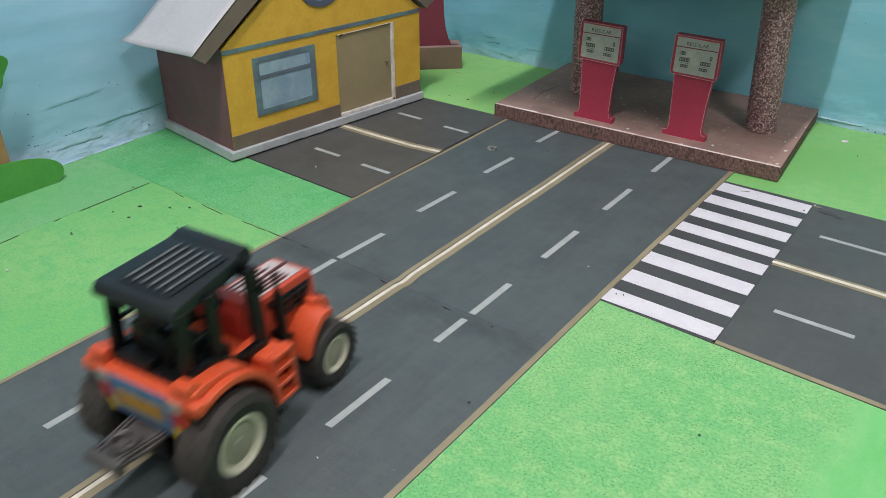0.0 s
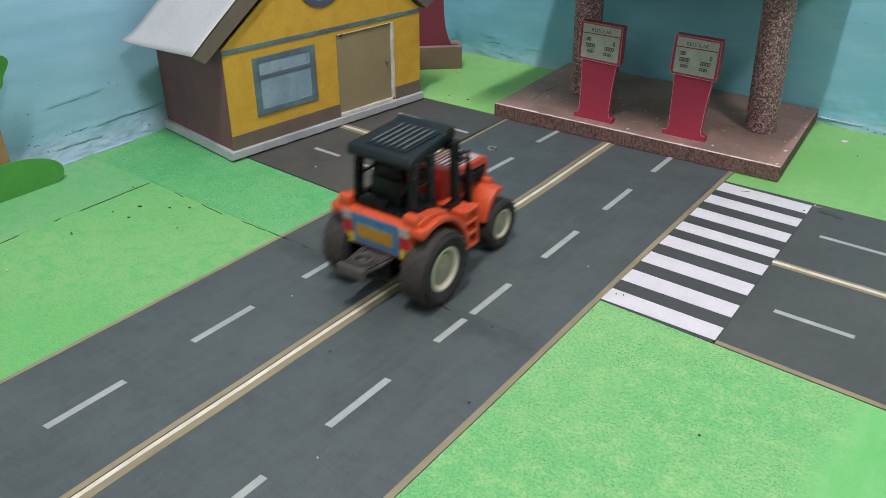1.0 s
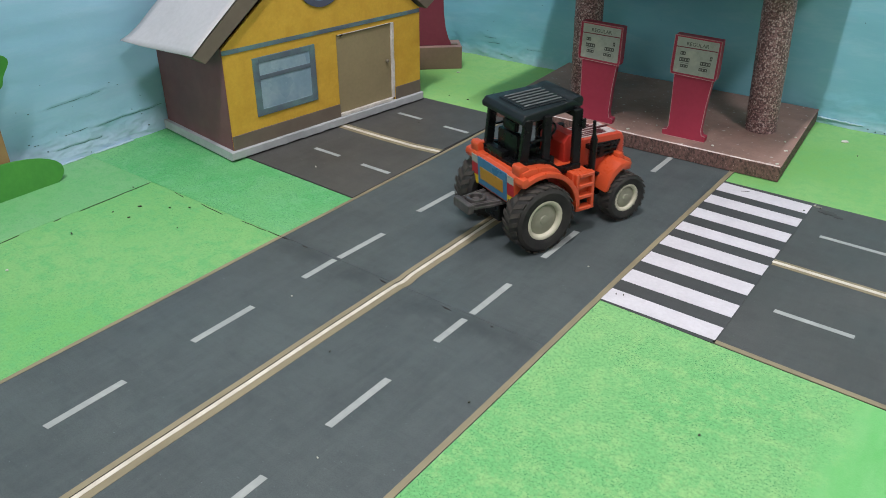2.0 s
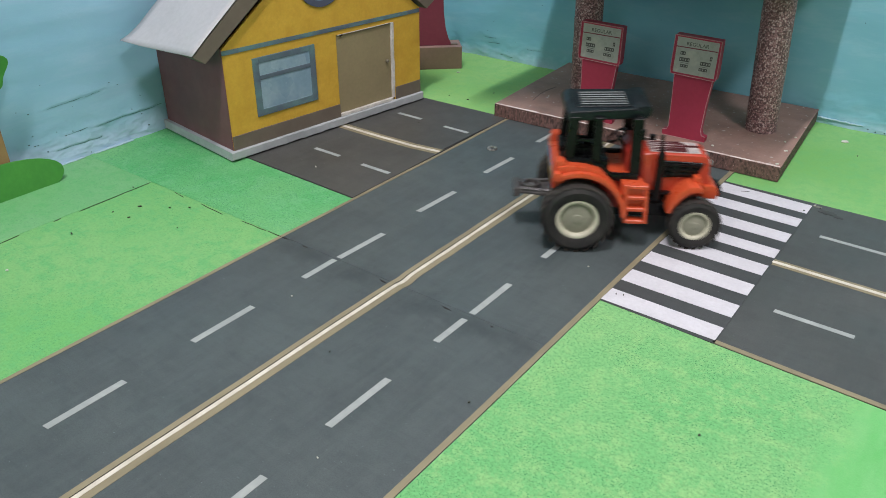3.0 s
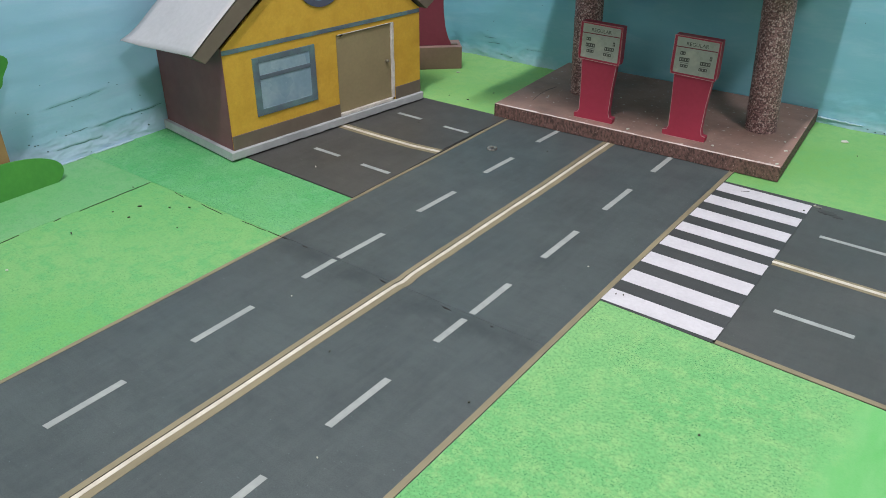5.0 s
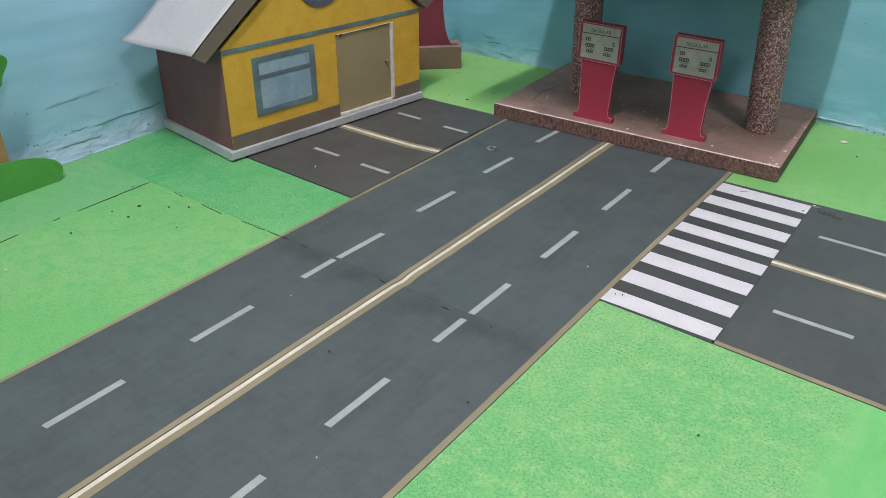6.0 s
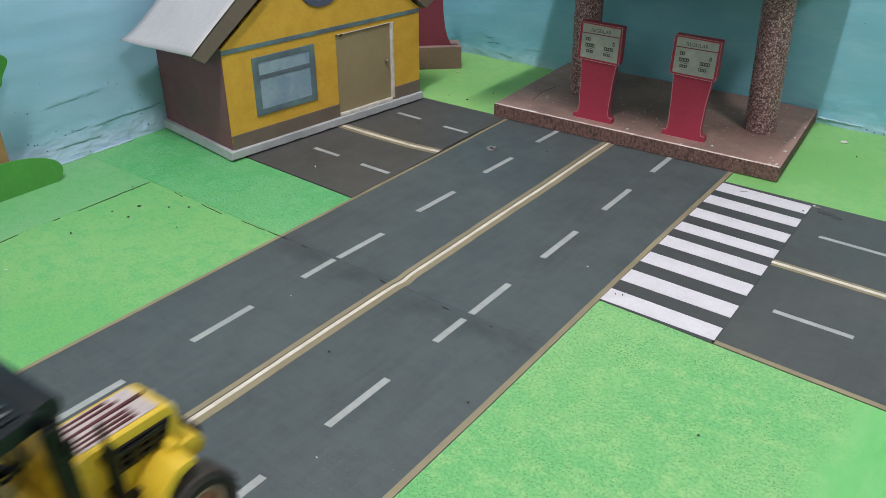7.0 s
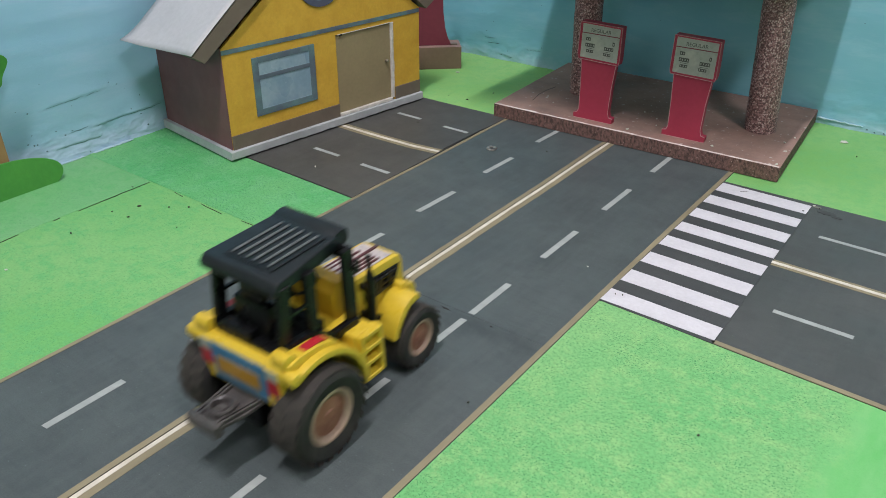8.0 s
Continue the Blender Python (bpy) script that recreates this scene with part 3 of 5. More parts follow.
def ragged_bar(x0, x1, y0, y1, z0, z1, n, amp=0.0009):
    """A bar along x whose front edges are cut and worn unevenly."""
    bm = bmesh.new()
    rows = []
    for i in range(n + 1):
        x = x0 + (x1 - x0) * i / n
        a, b, c = (amp * (noise.noise(Vector((x * 55, k, 3))) + 0.7 * noise.noise(Vector((x * 240, k, 8)))) for k in (1.0, 4.0, 7.0))
        rows.append([bm.verts.new(p) for p in ((x, y0 + 0.0012, z0 + b), (x, y0 + c * 0.5, z0 + 0.0012 + b), (x, y0 + c * 0.5, z1 - 0.0011 + a * 0.6), (x, y0 + 0.0014, z1), (x, y1, z1), (x, y1, z0))])
    for p, q in zip(rows, rows[1:]):
        for k in range(6):
            bm.faces.new((p[k], p[(k + 1) % 6], q[(k + 1) % 6], q[k]))
    bm.faces.new(rows[0])
    bm.faces.new(rows[-1])
    return bm


def gable(x0, x1, zb, ze, apex):
    return [(x0, zb), (x1, zb), (x1, ze), ((x0 + x1) / 2, apex), (x0, ze)]


def build_house():
    h = thing("toy_house", pose(-0.7936, 0.6087, 0, 0, 0, 82.55), "yellow card house with white roof and olive door", "toy house")
    w, d, zb, ze, ap = 0.339, 0.168, 0.0145, 0.1430, 0.2680
    part("plinth", ragged_bar(-0.0030, w + 0.0020, -0.0050, d, 0.0030, zb, 70), M_PLINTH, h, "grey white board plinth with worn edges")
    # inset dark block under the plinth, added to paint the shade of its gap
    part("plinth_gap_shade", box(0.0060, w - 0.0060, 0.0050, d - 0.006, 0.0013, 0.0030), M_DARK, h)
    # front wall in pieces round the door opening
    dx0, dx1, dz0, dz1 = 0.1805, 0.2865, 0.0185, 0.1305
    o = [(0.0035, zb), (dx0, zb), (dx0, dz1), (dx1, dz1), (dx1, zb), (w, zb), (w, ze), (w / 2, ap), (0.0035, ze + 0.002)]
    part("front_wall", prism(o, "y", 0.0, 0.005), M_YELLOW, h, "yellow painted gable wall")
    for x0, x1 in ((0.0034, dx0), (dx1 + 0.0012, w)):
        part("skirting", box(x0, x1, -0.0012, -0.0001, zb, 0.0335, 0.0003, 1), M_BROWN, h, "brown card skirting strip")
    part("side_wall", box(0.0026, 0.0033, 0.0004, d - 0.002, zb, ze + 0.004), M_MAROON, h, "dull maroon side wall")
    part("side_wall", box(w - 0.005, w - 0.0002, 0.0052, d - 0.002, zb, ze + 0.004, 0.0004, 1), M_MAROON, h)
    part("back_wall", prism(gable(0.0040, w, zb, ze, ap), "y", d - 0.0018, d), M_MAROON, h)
    part("trim_band", prism([(0.0030, 0.1385), (w - 0.001, 0.1360), (w - 0.001, 0.1415), (0.0030, 0.1440)], "y", -0.0010, -0.0001), M_SLATE, h, "slate blue trim band")
    # window
    win = part("window", box(0.0445, 0.1425, -0.0008, -0.0001, 0.0500, 0.1265), M_SLATE, h, "slate blue window with light panes")
    x0, x1, z0, z1 = 0.0445, 0.1425, 0.0500, 0.1265
    for n, b in (("frame_bar", (x0, x0 + 0.009, z0, z1)), ("frame_bar", (x1 - 0.009, x1, z0, z1)), ("frame_bar", (x0 + 0.009, x1 - 0.009, z0, z0 + 0.0085)),
                 ("frame_bar", (x0 + 0.009, x1 - 0.009, z1 - 0.0075, z1)), ("frame_bar", (x0 + 0.009, x1 - 0.009, 0.0975, 0.1030))):
        part(n, box(b[0], b[1], -0.0019, -0.0006, b[2], b[3], 0.0003, 1), M_SLATE, win)
    part("pane", box(x0 + 0.009, x1 - 0.009, -0.0012, -0.0007, z0 + 0.0085, 0.0975), M_PANE, win)
    part("pane", box(x0 + 0.009, x1 - 0.009, -0.0012, -0.0007, 0.1030, z1 - 0.0075), M_PANE, win)
    # door, set back a little, with raw foam at the jamb and threshold
    door = part("door", box(dx0 + 0.0006, dx1 - 0.005, 0.0016, 0.0046, dz0 + 0.0006, dz1 - 0.0008, 0.0004, 1), M_DOOR, h, "olive card door standing slightly ajar")
    knob = lathe([(0, 0.0062), (0.0016, 0.0058), (0.0026, 0.0042), (0.0024, 0.0026), (0.0012, 0.0016), (0.0012, 0)], 16)
    bmesh.ops.transform(knob, matrix=Matrix.Translation((0.2715, 0.0014, 0.0770)) @ Matrix.Rotation(radians(-90), 4, "Z"), verts=knob.verts)
    smooth(part("door_knob", knob, M_KNOB, door, "small dull metal knob"))
    for cz, cx in ((0.1288, 0.1870),):
        part("hinge_pin", tube((cx, -0.001, cz), (cx + 0.004, -0.001, cz + 0.0008), 0.0012, n=8), M_DARK_LINE, door)
    part("jamb", wobbly(box(dx1 - 0.0052, dx1 - 0.0002, -0.0012, 0.0048, dz0, dz1 - 0.001, 0.0004, 1), 0.0008), M_FOAM, h, "raw white foam door jamb")
    part("threshold", wobbly(box(dx0 + 0.0004, dx1 - 0.005, -0.0020, 0.0040, zb + 0.0002, dz0 + 0.0004, 0.0004, 1), 0.0007), M_FOAM, h, "raw white foam threshold")
    part("lintel_edge", box(dx0 + 0.003, dx1 - 0.001, -0.0006, 0.0016, dz1 - 0.0007, dz1 + 0.0002), M_FOAM, h)
    # round window
    ring = lathe([(0.032, 0.0002), (0.032, 0.0020), (0.040, 0.0020), (0.040, 0.0002)], 44)
    rm = Matrix.Translation((0.1605, 0, 0.2125)) @ Matrix.Rotation(radians(-90), 4, "Z")
    bmesh.ops.transform(ring, matrix=rm, verts=ring.verts)
    rw = part("round_window", ring, M_RING, h, "round purple slate gable window")
    disc = lathe([(0, 0.0012), (0.0322, 0.0012), (0.0322, 0.0003), (0, 0.0003)], 44)
    bmesh.ops.transform(disc, matrix=rm, verts=disc.verts)
    part("pane", disc, M_PANE, rw)
    # roof: two thick slabs and a loose white sheet over each
    roof = new("roof")
    roof.parent = h
    y0, y1 = -0.0070, 0.1320
    part("roof_slab", prism([(-0.0235, 0.1352), (w / 2, 0.2795), (w / 2, 0.3155), (-0.0392, 0.1462)], "y", y0, y1, 0.0006, 1), M_BROWN, roof, "thick brown painted roof slab")
    part("roof_slab", prism([(w / 2, 0.2795), (w + 0.0090, 0.1400), (w + 0.0250, 0.1500), (w / 2, 0.3155)], "y", y0, y1, 0.0006, 1), M_BROWN, roof)
    for side in (-1, 1):
        bm = bmesh.new()
        n, k = 30, 12
        vs = []
        for i in range(n + 1):
            s = i / n
            row = []
            for j in range(k + 1):
                q = j / k
                y = y0 - 0.0010 + (0.1460 + 0.006 * (1 - s)) * q
                end = 0.2100 + (0.0165 * q ** 1.5 if side < 0 else -0.014)
                run = s * end
                curl = max(0.0, s - 0.86) / 0.14
                sag = -0.0022 * math.sin(math.pi * q) * curl + 0.0075 * curl ** 2 * q ** 2
                z = 0.3155 + 0.0030 - run * 0.809 + sag + 0.0007 * noise.noise(Vector((run * 25, y * 25, 4)))
                row.append(bm.verts.new((w / 2 + side * run, y, z)))
            vs.append(row)
        for a, b in zip(vs, vs[1:]):
            for j in range(k):
                bm.faces.new((a[j], a[j + 1], b[j + 1], b[j]))
        ob = part("roof_sheet", bm, M_SHEET, roof, "white card sheet curling at the eave")
        ob.modifiers.new("thick", "SOLIDIFY").thickness = 0.0007
        smooth(ob, 60)
    return h


build_house()

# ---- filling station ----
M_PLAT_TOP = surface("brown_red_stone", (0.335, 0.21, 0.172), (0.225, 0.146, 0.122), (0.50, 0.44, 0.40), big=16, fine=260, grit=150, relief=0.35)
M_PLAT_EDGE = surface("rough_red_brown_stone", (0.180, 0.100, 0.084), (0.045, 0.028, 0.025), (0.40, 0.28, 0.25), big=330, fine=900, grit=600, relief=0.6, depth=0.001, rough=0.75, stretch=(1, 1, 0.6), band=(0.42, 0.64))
M_CHIPS = terrazzo("pebble_dash", (0.150, 0.082, 0.080), ((0.10, 0.055, 0.055), (0.33, 0.193, 0.19), (0.52, 0.39, 0.37)), 500)
M_CHALK = surface("chalky_edge", (0.84, 0.77, 0.73), (0.56, 0.44, 0.40), big=60, fine=400, relief=0.2)
M_PUMP = surface("crimson_card", (0.37, 0.036, 0.072), (0.33, 0.032, 0.062), big=18, fine=200, relief=0.1, rough=0.5)
M_PUMP_EDGE = surface("pale_cut_edge", (0.58, 0.36, 0.36), (0.44, 0.20, 0.22), big=160, fine=500, relief=0.2)
# brighter second tone paints lamp glare into the panel paper
M_PANEL = surface("cream_print_paper_glare", (0.37, 0.39, 0.35), (0.50, 0.50, 0.43), big=34, relief=0.05, rough=0.3, band=(0.5, 0.68))
M_INK = surface("grey_ink", (0.075, 0.08, 0.07), (0.11, 0.11, 0.10), big=200, relief=0)
M_INK_RED = surface("dark_red_ink", (0.22, 0.05, 0.07))
M_CANOPY = surface("canopy_board", (0.30, 0.22, 0.19), (0.24, 0.18, 0.16), big=12)


def build_platform():
    p = thing("station_platform", pose(0, 0, 0), "brown stone slab platform with a chalky worn front edge", "platform")
    o = [(-0.6180, 0.9550), (-0.2095, 0.9735), (-0.2295, 1.2205), (-0.632, 1.2050)]
    bm = prism(o, "z", 0.0004, 0.0200, 0.0010, 2)
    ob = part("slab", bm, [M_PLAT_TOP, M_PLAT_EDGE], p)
    # slab sides take the darker, grainier stone, the top the lighter one
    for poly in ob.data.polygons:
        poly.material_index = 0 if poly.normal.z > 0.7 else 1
    e = Vector((0.4085, 0.0185, 0))
    bm = bmesh.new()
    rows = []
    for i in range(81):
        s = 0.004 + 0.992 * i / 80
        c = Vector((-0.6180, 0.9550, 0)) + e * s
        w = 0.0024 + 0.0012 * noise.noise(Vector((s * 30, 1, 2))) + (0.0012 if noise.noise(Vector((s * 11, 8, 2))) > 0.3 else 0)
        rows.append([bm.verts.new((c.x, c.y + 0.0004, 0.0196)), bm.verts.new((c.x, c.y + 0.0006, 0.0204)), bm.verts.new((c.x, c.y + 0.0007 + max(0.0007, w), 0.0203))])
    for a, b in zip(rows, rows[1:]):
        for k in range(2):
            bm.faces.new((a[k], a[k + 1], b[k + 1], b[k]))
    part("worn_edge", bm, M_CHALK, p, "chalky white worn edge")
    bm = None
    pts = [Vector(v) for v in ((-0.580, 1.001, 0.0201), (-0.5865, 1.031, 0.0201), (-0.587, 1.054, 0.0201), (-0.5835, 1.077, 0.0201))]
    for a, b in zip(pts, pts[1:]):
        bm = tube(a, b, 0.0004, n=5, bm=bm)
    part("crack", bm, M_DARK_LINE, p, "thin dark hairline crack")


def build_column(x, y, top_dx):
    c = thing("station_column", pose(x, y, 0.0200), "round column covered in brown pebble dash", "column", "station columns")
    bm = bmesh.new()
    n, k, hgt, r = 40, 60, 0.2400, 0.0203
    rows = []
    for j in range(k + 1):
        z = hgt * j / k
        ring = []
        for i in range(n):
            a = 2 * math.pi * i / n
            rr = r + 0.0007 * noise.noise(Vector((math.cos(a) * 6, math.sin(a) * 6, z * 260 + x * 50)))
            ring.append(bm.verts.new((rr * math.cos(a) + top_dx * z / hgt, rr * math.sin(a), z)))
        rows.append(ring)
    for a, b in zip(rows, rows[1:]):
        for i in range(n):
            bm.faces.new((a[i], a[(i + 1) % n], b[(i + 1) % n], b[i]))
    bm.faces.new(rows[0])
    bm.faces.new(rows[-1])
    smooth(part("shaft", bm, M_CHIPS, c), 60)


def lettering(text, size, m, material, parent, name="lettering"):
    cu = bpy.data.curves.new("scratch_text", "FONT")
    cu.body, cu.size, cu.align_x, cu.extrude, cu.resolution_u = text, size, "CENTER", 0.00012, 2
    ob = bpy.data.objects.new("scratch_text", cu)
    scene.collection.objects.link(ob)
    bpy.context.view_layer.update()
    me = bpy.data.meshes.new_from_object(ob.evaluated_get(bpy.context.evaluated_depsgraph_get()))
    bpy.data.objects.remove(ob)
    bpy.data.curves.remove(cu)
    me.materials.clear()
    me.materials.append(material)
    out = new(name, me)
    out.parent = parent
    out.matrix_basis = m
    return out


def build_pump(x, y, turn, lean):
    p = thing("fuel_pump", pose(x, y, 0.0200, 0, lean, turn), "crimson card fuel pump with a cream dial panel", "fuel pump", "fuel pumps")
    dp = 0.0105
    body = [(-0.0285, 0), (0.0285, 0), (0.0288, 0.0072), (0.0235, 0.0085), (0.0215, 0.0150), (0.0225, 0.050), (0.0255, 0.0840), (-0.0245, 0.0850), (-0.0225, 0.050), (-0.0215, 0.0130), (-0.0235, 0.0080), (-0.0290, 0.0070)]
    ob = part("body", prism(body, "y", 0, dp, 0.0004, 1), [M_PUMP], p)
    # pale cut edges follow the front outline
    bm = bmesh.new()
    for a, b in ((body[2], body[3]), (body[3], body[4]), (body[4], body[5]), (body[5], body[6]), (body[7], body[8]), (body[8], body[9]), (body[9], body[10]), (body[10], body[11]), (body[0], body[1])):
        bm = tube((a[0], 0.0002, a[1] + 0.0002), (b[0], 0.0002, b[1] + 0.0002), 0.00045, n=5, bm=bm)
    part("cut_edge", bm, M_PUMP_EDGE, p, "pale frayed card edge")
    head = [(-0.0285, 0.0845), (0.0290, 0.0830), (0.0300, 0.0900), (0.0293, 0.1335), (-0.0295, 0.1342), (-0.0300, 0.0900)]
    hd = part("head", prism(head, "y", -0.0022, dp + 0.002, 0.0008, 2), M_PUMP, p)
    bm = bmesh.new()
    for a, b in zip(head, head[1:] + head[:1]):
        bm = tube((a[0], -0.0021, a[1]), (b[0], -0.0021, b[1]), 0.0004, n=5, bm=bm)
    part("cut_edge", bm, M_PUMP_EDGE, hd)
    panel = part("panel", prism([(-0.0262, 0.0872), (0.0268, 0.0862), (0.0270, 0.1312), (-0.0258, 0.1322)], "y", -0.0027, -0.0021), M_PANEL, hd, "cream printed dial panel")
    y1 = -0.0028
    part("header_rule", box(-0.0258, 0.0268, y1 - 0.0001, y1 + 0.0003, 0.1196, 0.1208), M_INK_RED, panel)
    for gx, gz, gw, gh in ((-0.0165, 0.1125, 0.0065, 0.0044), (0.0195, 0.1105, 0.0030, 0.0050), (-0.0135, 0.1045, 0.0130, 0.0050), (0.0135, 0.1030, 0.0130, 0.0048), (-0.0130, 0.0965, 0.0100, 0.0038), (0.0115, 0.0952, 0.0105, 0.0038)):
        ob = part("dial_box", box(gx - gw / 2, gx + gw / 2, y1 - 0.0001, y1 + 0.0003, gz - gh / 2, gz + gh / 2), M_INK, panel)
        n = max(1, int(gw / 0.0028))
        for i in range(n):
            cx = gx - gw / 2 + gw * (i + 0.5) / n
            part("digit_bar", box(cx - gw / n * 0.18, cx + gw / n * 0.18, y1 - 0.0003, y1, gz - gh * 0.22, gz + gh * 0.22), M_PANEL, panel)
    part("print_bar", box(-0.018, -0.008, y1 - 0.0001, y1 + 0.0003, 0.1000, 0.1005), M_INK, panel)
    part("print_bar", box(0.007, 0.018, y1 - 0.0001, y1 + 0.0003, 0.0985, 0.0990), M_INK, panel)
    lettering("REGULAR", 0.0066, Matrix.Translation((0.0005, y1 - 0.0001, 0.1228)) @ Matrix.Rotation(radians(90), 4, "X"), M_INK, panel)
    return p


build_platform()
build_column(-0.5390, 1.082, -0.006)
build_column(-0.2720, 1.090, -0.012)
build_pump(-0.4705, 0.9800, 4.0, 0.6)
build_pump(-0.3435, 0.9925, 4.0, 0.4)
canopy = thing("station_canopy", pose(0, 0, 0), "brown board canopy resting on the pebble dash columns", "canopy")
part("roof_board", prism([(-0.6320, 0.8760), (-0.2200, 0.8910), (-0.2200, 1.1990), (-0.6320, 1.1870)], "z", 0.2600, 0.2760, 0.001, 1), M_CANOPY, canopy)

# ---- maroon cut-out on a cardboard box, behind the house ----
M_CARTON = surface("plain_cardboard", (0.23, 0.155, 0.11), (0.19, 0.13, 0.095), big=14, fine=180, relief=0.15)
M_CARTON_TOP = surface("pinkish_cardboard", (0.31, 0.20, 0.17), (0.27, 0.17, 0.15), big=14)
M_MAROON2 = surface("deep_maroon_card", (0.19, 0.035, 0.055), (0.16, 0.03, 0.048), big=14)
M_LEAF = surface("leaf_green_card", (0.045, 0.23, 0.035), (0.06, 0.27, 0.04), big=16, fine=180, relief=0.15)
M_BARK = surface("tan_trunk_card", (0.33, 0.20, 0.09), (0.27, 0.16, 0.07), big=30)


def build_signpost():
    s = thing("cardboard_box", pose(-0.7930, 1.1165, 0, 0, 0, 43), "plain brown cardboard box lying behind the house", "box")
    # local x runs back along its long front, towards the house
    ob = part("carton", box(-0.150, 0.0, 0.0, 0.046, 0.0003, 0.0385, 0.0008, 2), [M_CARTON, M_CARTON_TOP], s)
    # top faces take a lighter, pinker card than the sides
    for poly in ob.data.polygons:
        poly.material_index = 1 if poly.normal.z > 0.8 else 0
    t = thing("maroon_tower", s.matrix_world @ pose(0, 0, 0.0385), "deep maroon card cut-out tower with flared foot", "card tower")
    o = [(-0.110, 0), (-0.016, 0), (-0.022, 0.012), (-0.027, 0.030), (-0.030, 0.055), (-0.0315, 0.100), (-0.085, 0.100), (-0.095, 0.030)]
    part("card", prism(o, "y", 0.012, 0.028, 0.0008, 1), M_MAROON2, t)
    part("foot_tab", box(-0.022, -0.006, 0.012, 0.020, 0.0002, 0.0022, 0.0005, 1), M_BROWN, t)
    part("leaf_top", prism([(x * 0.5 - 0.030, z * 0.9 + 0.096) for x, z in arc(0, 0.014, 0.026, 0, 345, 22)], "y", 0.010, 0.0115), M_LEAF, t, "green card leaf")


build_signpost()


def build_tree():
    b = thing("card_bush", pose(-0.9180, 0.3500, 0.0005, 0, 0, 0), "flat green card bush standing at the wall's foot", "card bush")
    o = [(-0.10, 0)] + [(0.012 + 0.088 * math.cos(radians(a)), 0.010 + 0.030 * math.sin(radians(a)) + 0.004 * math.cos(radians(a))) for a in range(172, -37, -6)]
    bm = prism([(y, z) for y, z in o], "x", -0.0025, 0.0025, 0.0006, 1)
    bmesh.ops.transform(bm, matrix=Matrix.Rotation(radians(-14), 4, "Y"), verts=bm.verts)
    part("card", bm, M_LEAF, b)
    t = thing("card_tree", pose(-0.935, 0.3910, 0, 0, 0, 0), "flat card tree with tan trunk and green crown", "card tree")
    bm = prism([(-0.02, 0.0), (0.006, 0.0), (0.0045, 0.040), (0.0035, 0.08), (0.0100, 0.108), (0.0110, 0.118), (0.0085, 0.118), (0.0060, 0.108), (-0.004, 0.085), (-0.012, 0.085), (-0.015, 0.04)], "x", -0.003, 0.003, 0.0004, 1)
    part("trunk", bm, M_BARK, t, "tan card trunk")
    crown = [(-0.022 + 0.050 * math.cos(radians(a)) * (1 + 0.10 * math.sin(radians(a * 5))), 0.146 + 0.032 * math.sin(radians(a)) * (1 + 0.08 * math.cos(radians(a * 4)))) for a in range(0, 360, 8)]
    part("crown", prism(crown, "x", 0.003, 0.007, 0.0005, 1), M_LEAF, t, "green card crown")


build_tree()

# ---- litter ----
M_WASHER = surface("worn_zinc", (0.34, 0.34, 0.31), (0.08, 0.08, 0.07), big=160, metal=0.5, rough=0.4)
M_CRUMB = surface("dark_crumb", (0.045, 0.045, 0.03))
M_SCRAP = surface("pale_scrap", (0.62, 0.62, 0.54), (0.5, 0.5, 0.44), big=80)


def flake(name, x, y, z, r, material, label, category, group="", seed=0):
    rnd = random.Random(seed)
    o = [(r * rnd.uniform(0.5, 1.1) * math.cos(k * 1.05), 0.6 * r * rnd.uniform(0.5, 1.1) * math.sin(k * 1.05)) for k in range(6)]
    ob = part(name, prism(o, "z", 0, 0.0009), material)
    ob.matrix_world = pose(x, y, z, rnd.uniform(-6, 6), rnd.uniform(-6, 6), rnd.uniform(0, 360))
    return tagged(ob, label, category, group)


bm = lathe([(0.0024, 0.0), (0.0024, 0.0012), (0.0038, 0.0020), (0.0058, 0.0018), (0.0066, 0.0004), (0.0064, 0.0), (0.0024, 0.0)], 24)
bmesh.ops.transform(bm, matrix=Matrix.Rotation(radians(-90), 4, "Y"), verts=bm.verts)
ob = smooth(part("washer", bm, M_WASHER))
ob.matrix_world = pose(-0.5505, 0.8490, 0.0005, 3, 0, 20) @ Matrix.Diagonal((1.08, 1.08, 1.0, 1))
tagged(ob, "small worn metal washer lying on the road", "washer")
for k, (x, y, r) in enumerate(((-0.7778, 0.4570, 0.0026), (-0.7805, 0.3728, 0.0024), (-0.7640, 0.4330, 0.0018), (-0.7480, 0.4760, 0.0020), (-0.7900, 0.4300, 0.0014), (-0.7300, 0.4900, 0.0018), (-0.8280, 0.4830, 0.0016), (-0.7000, 0.4500, 0.0012), (-0.6900, 0.9900, 0.0020), (-0.6750, 1.0400, 0.0016), (-0.7250, 0.9880, 0.0014), (-0.1172, 0.4798, 0.0016), (-0.2764, 0.4062, 0.0014), (-0.4860, 0.8850, 0.0018), (-0.6900, 0.8650, 0.0018), (-0.4100, 0.3880, 0.0012), (-0.1500, 1.1200, 0.0018), (-0.2545, 0.6199, 0.0013), (-0.2480, 0.6223, 0.0014), (-0.1475, 0.9290, 0.0013), (-0.1610, 0.9120, 0.0012))):
    flake("crumb", x, y, 0.0008, r, M_CRUMB, "dark crumb of dirt on the painted board", "crumb", "crumbs", k)
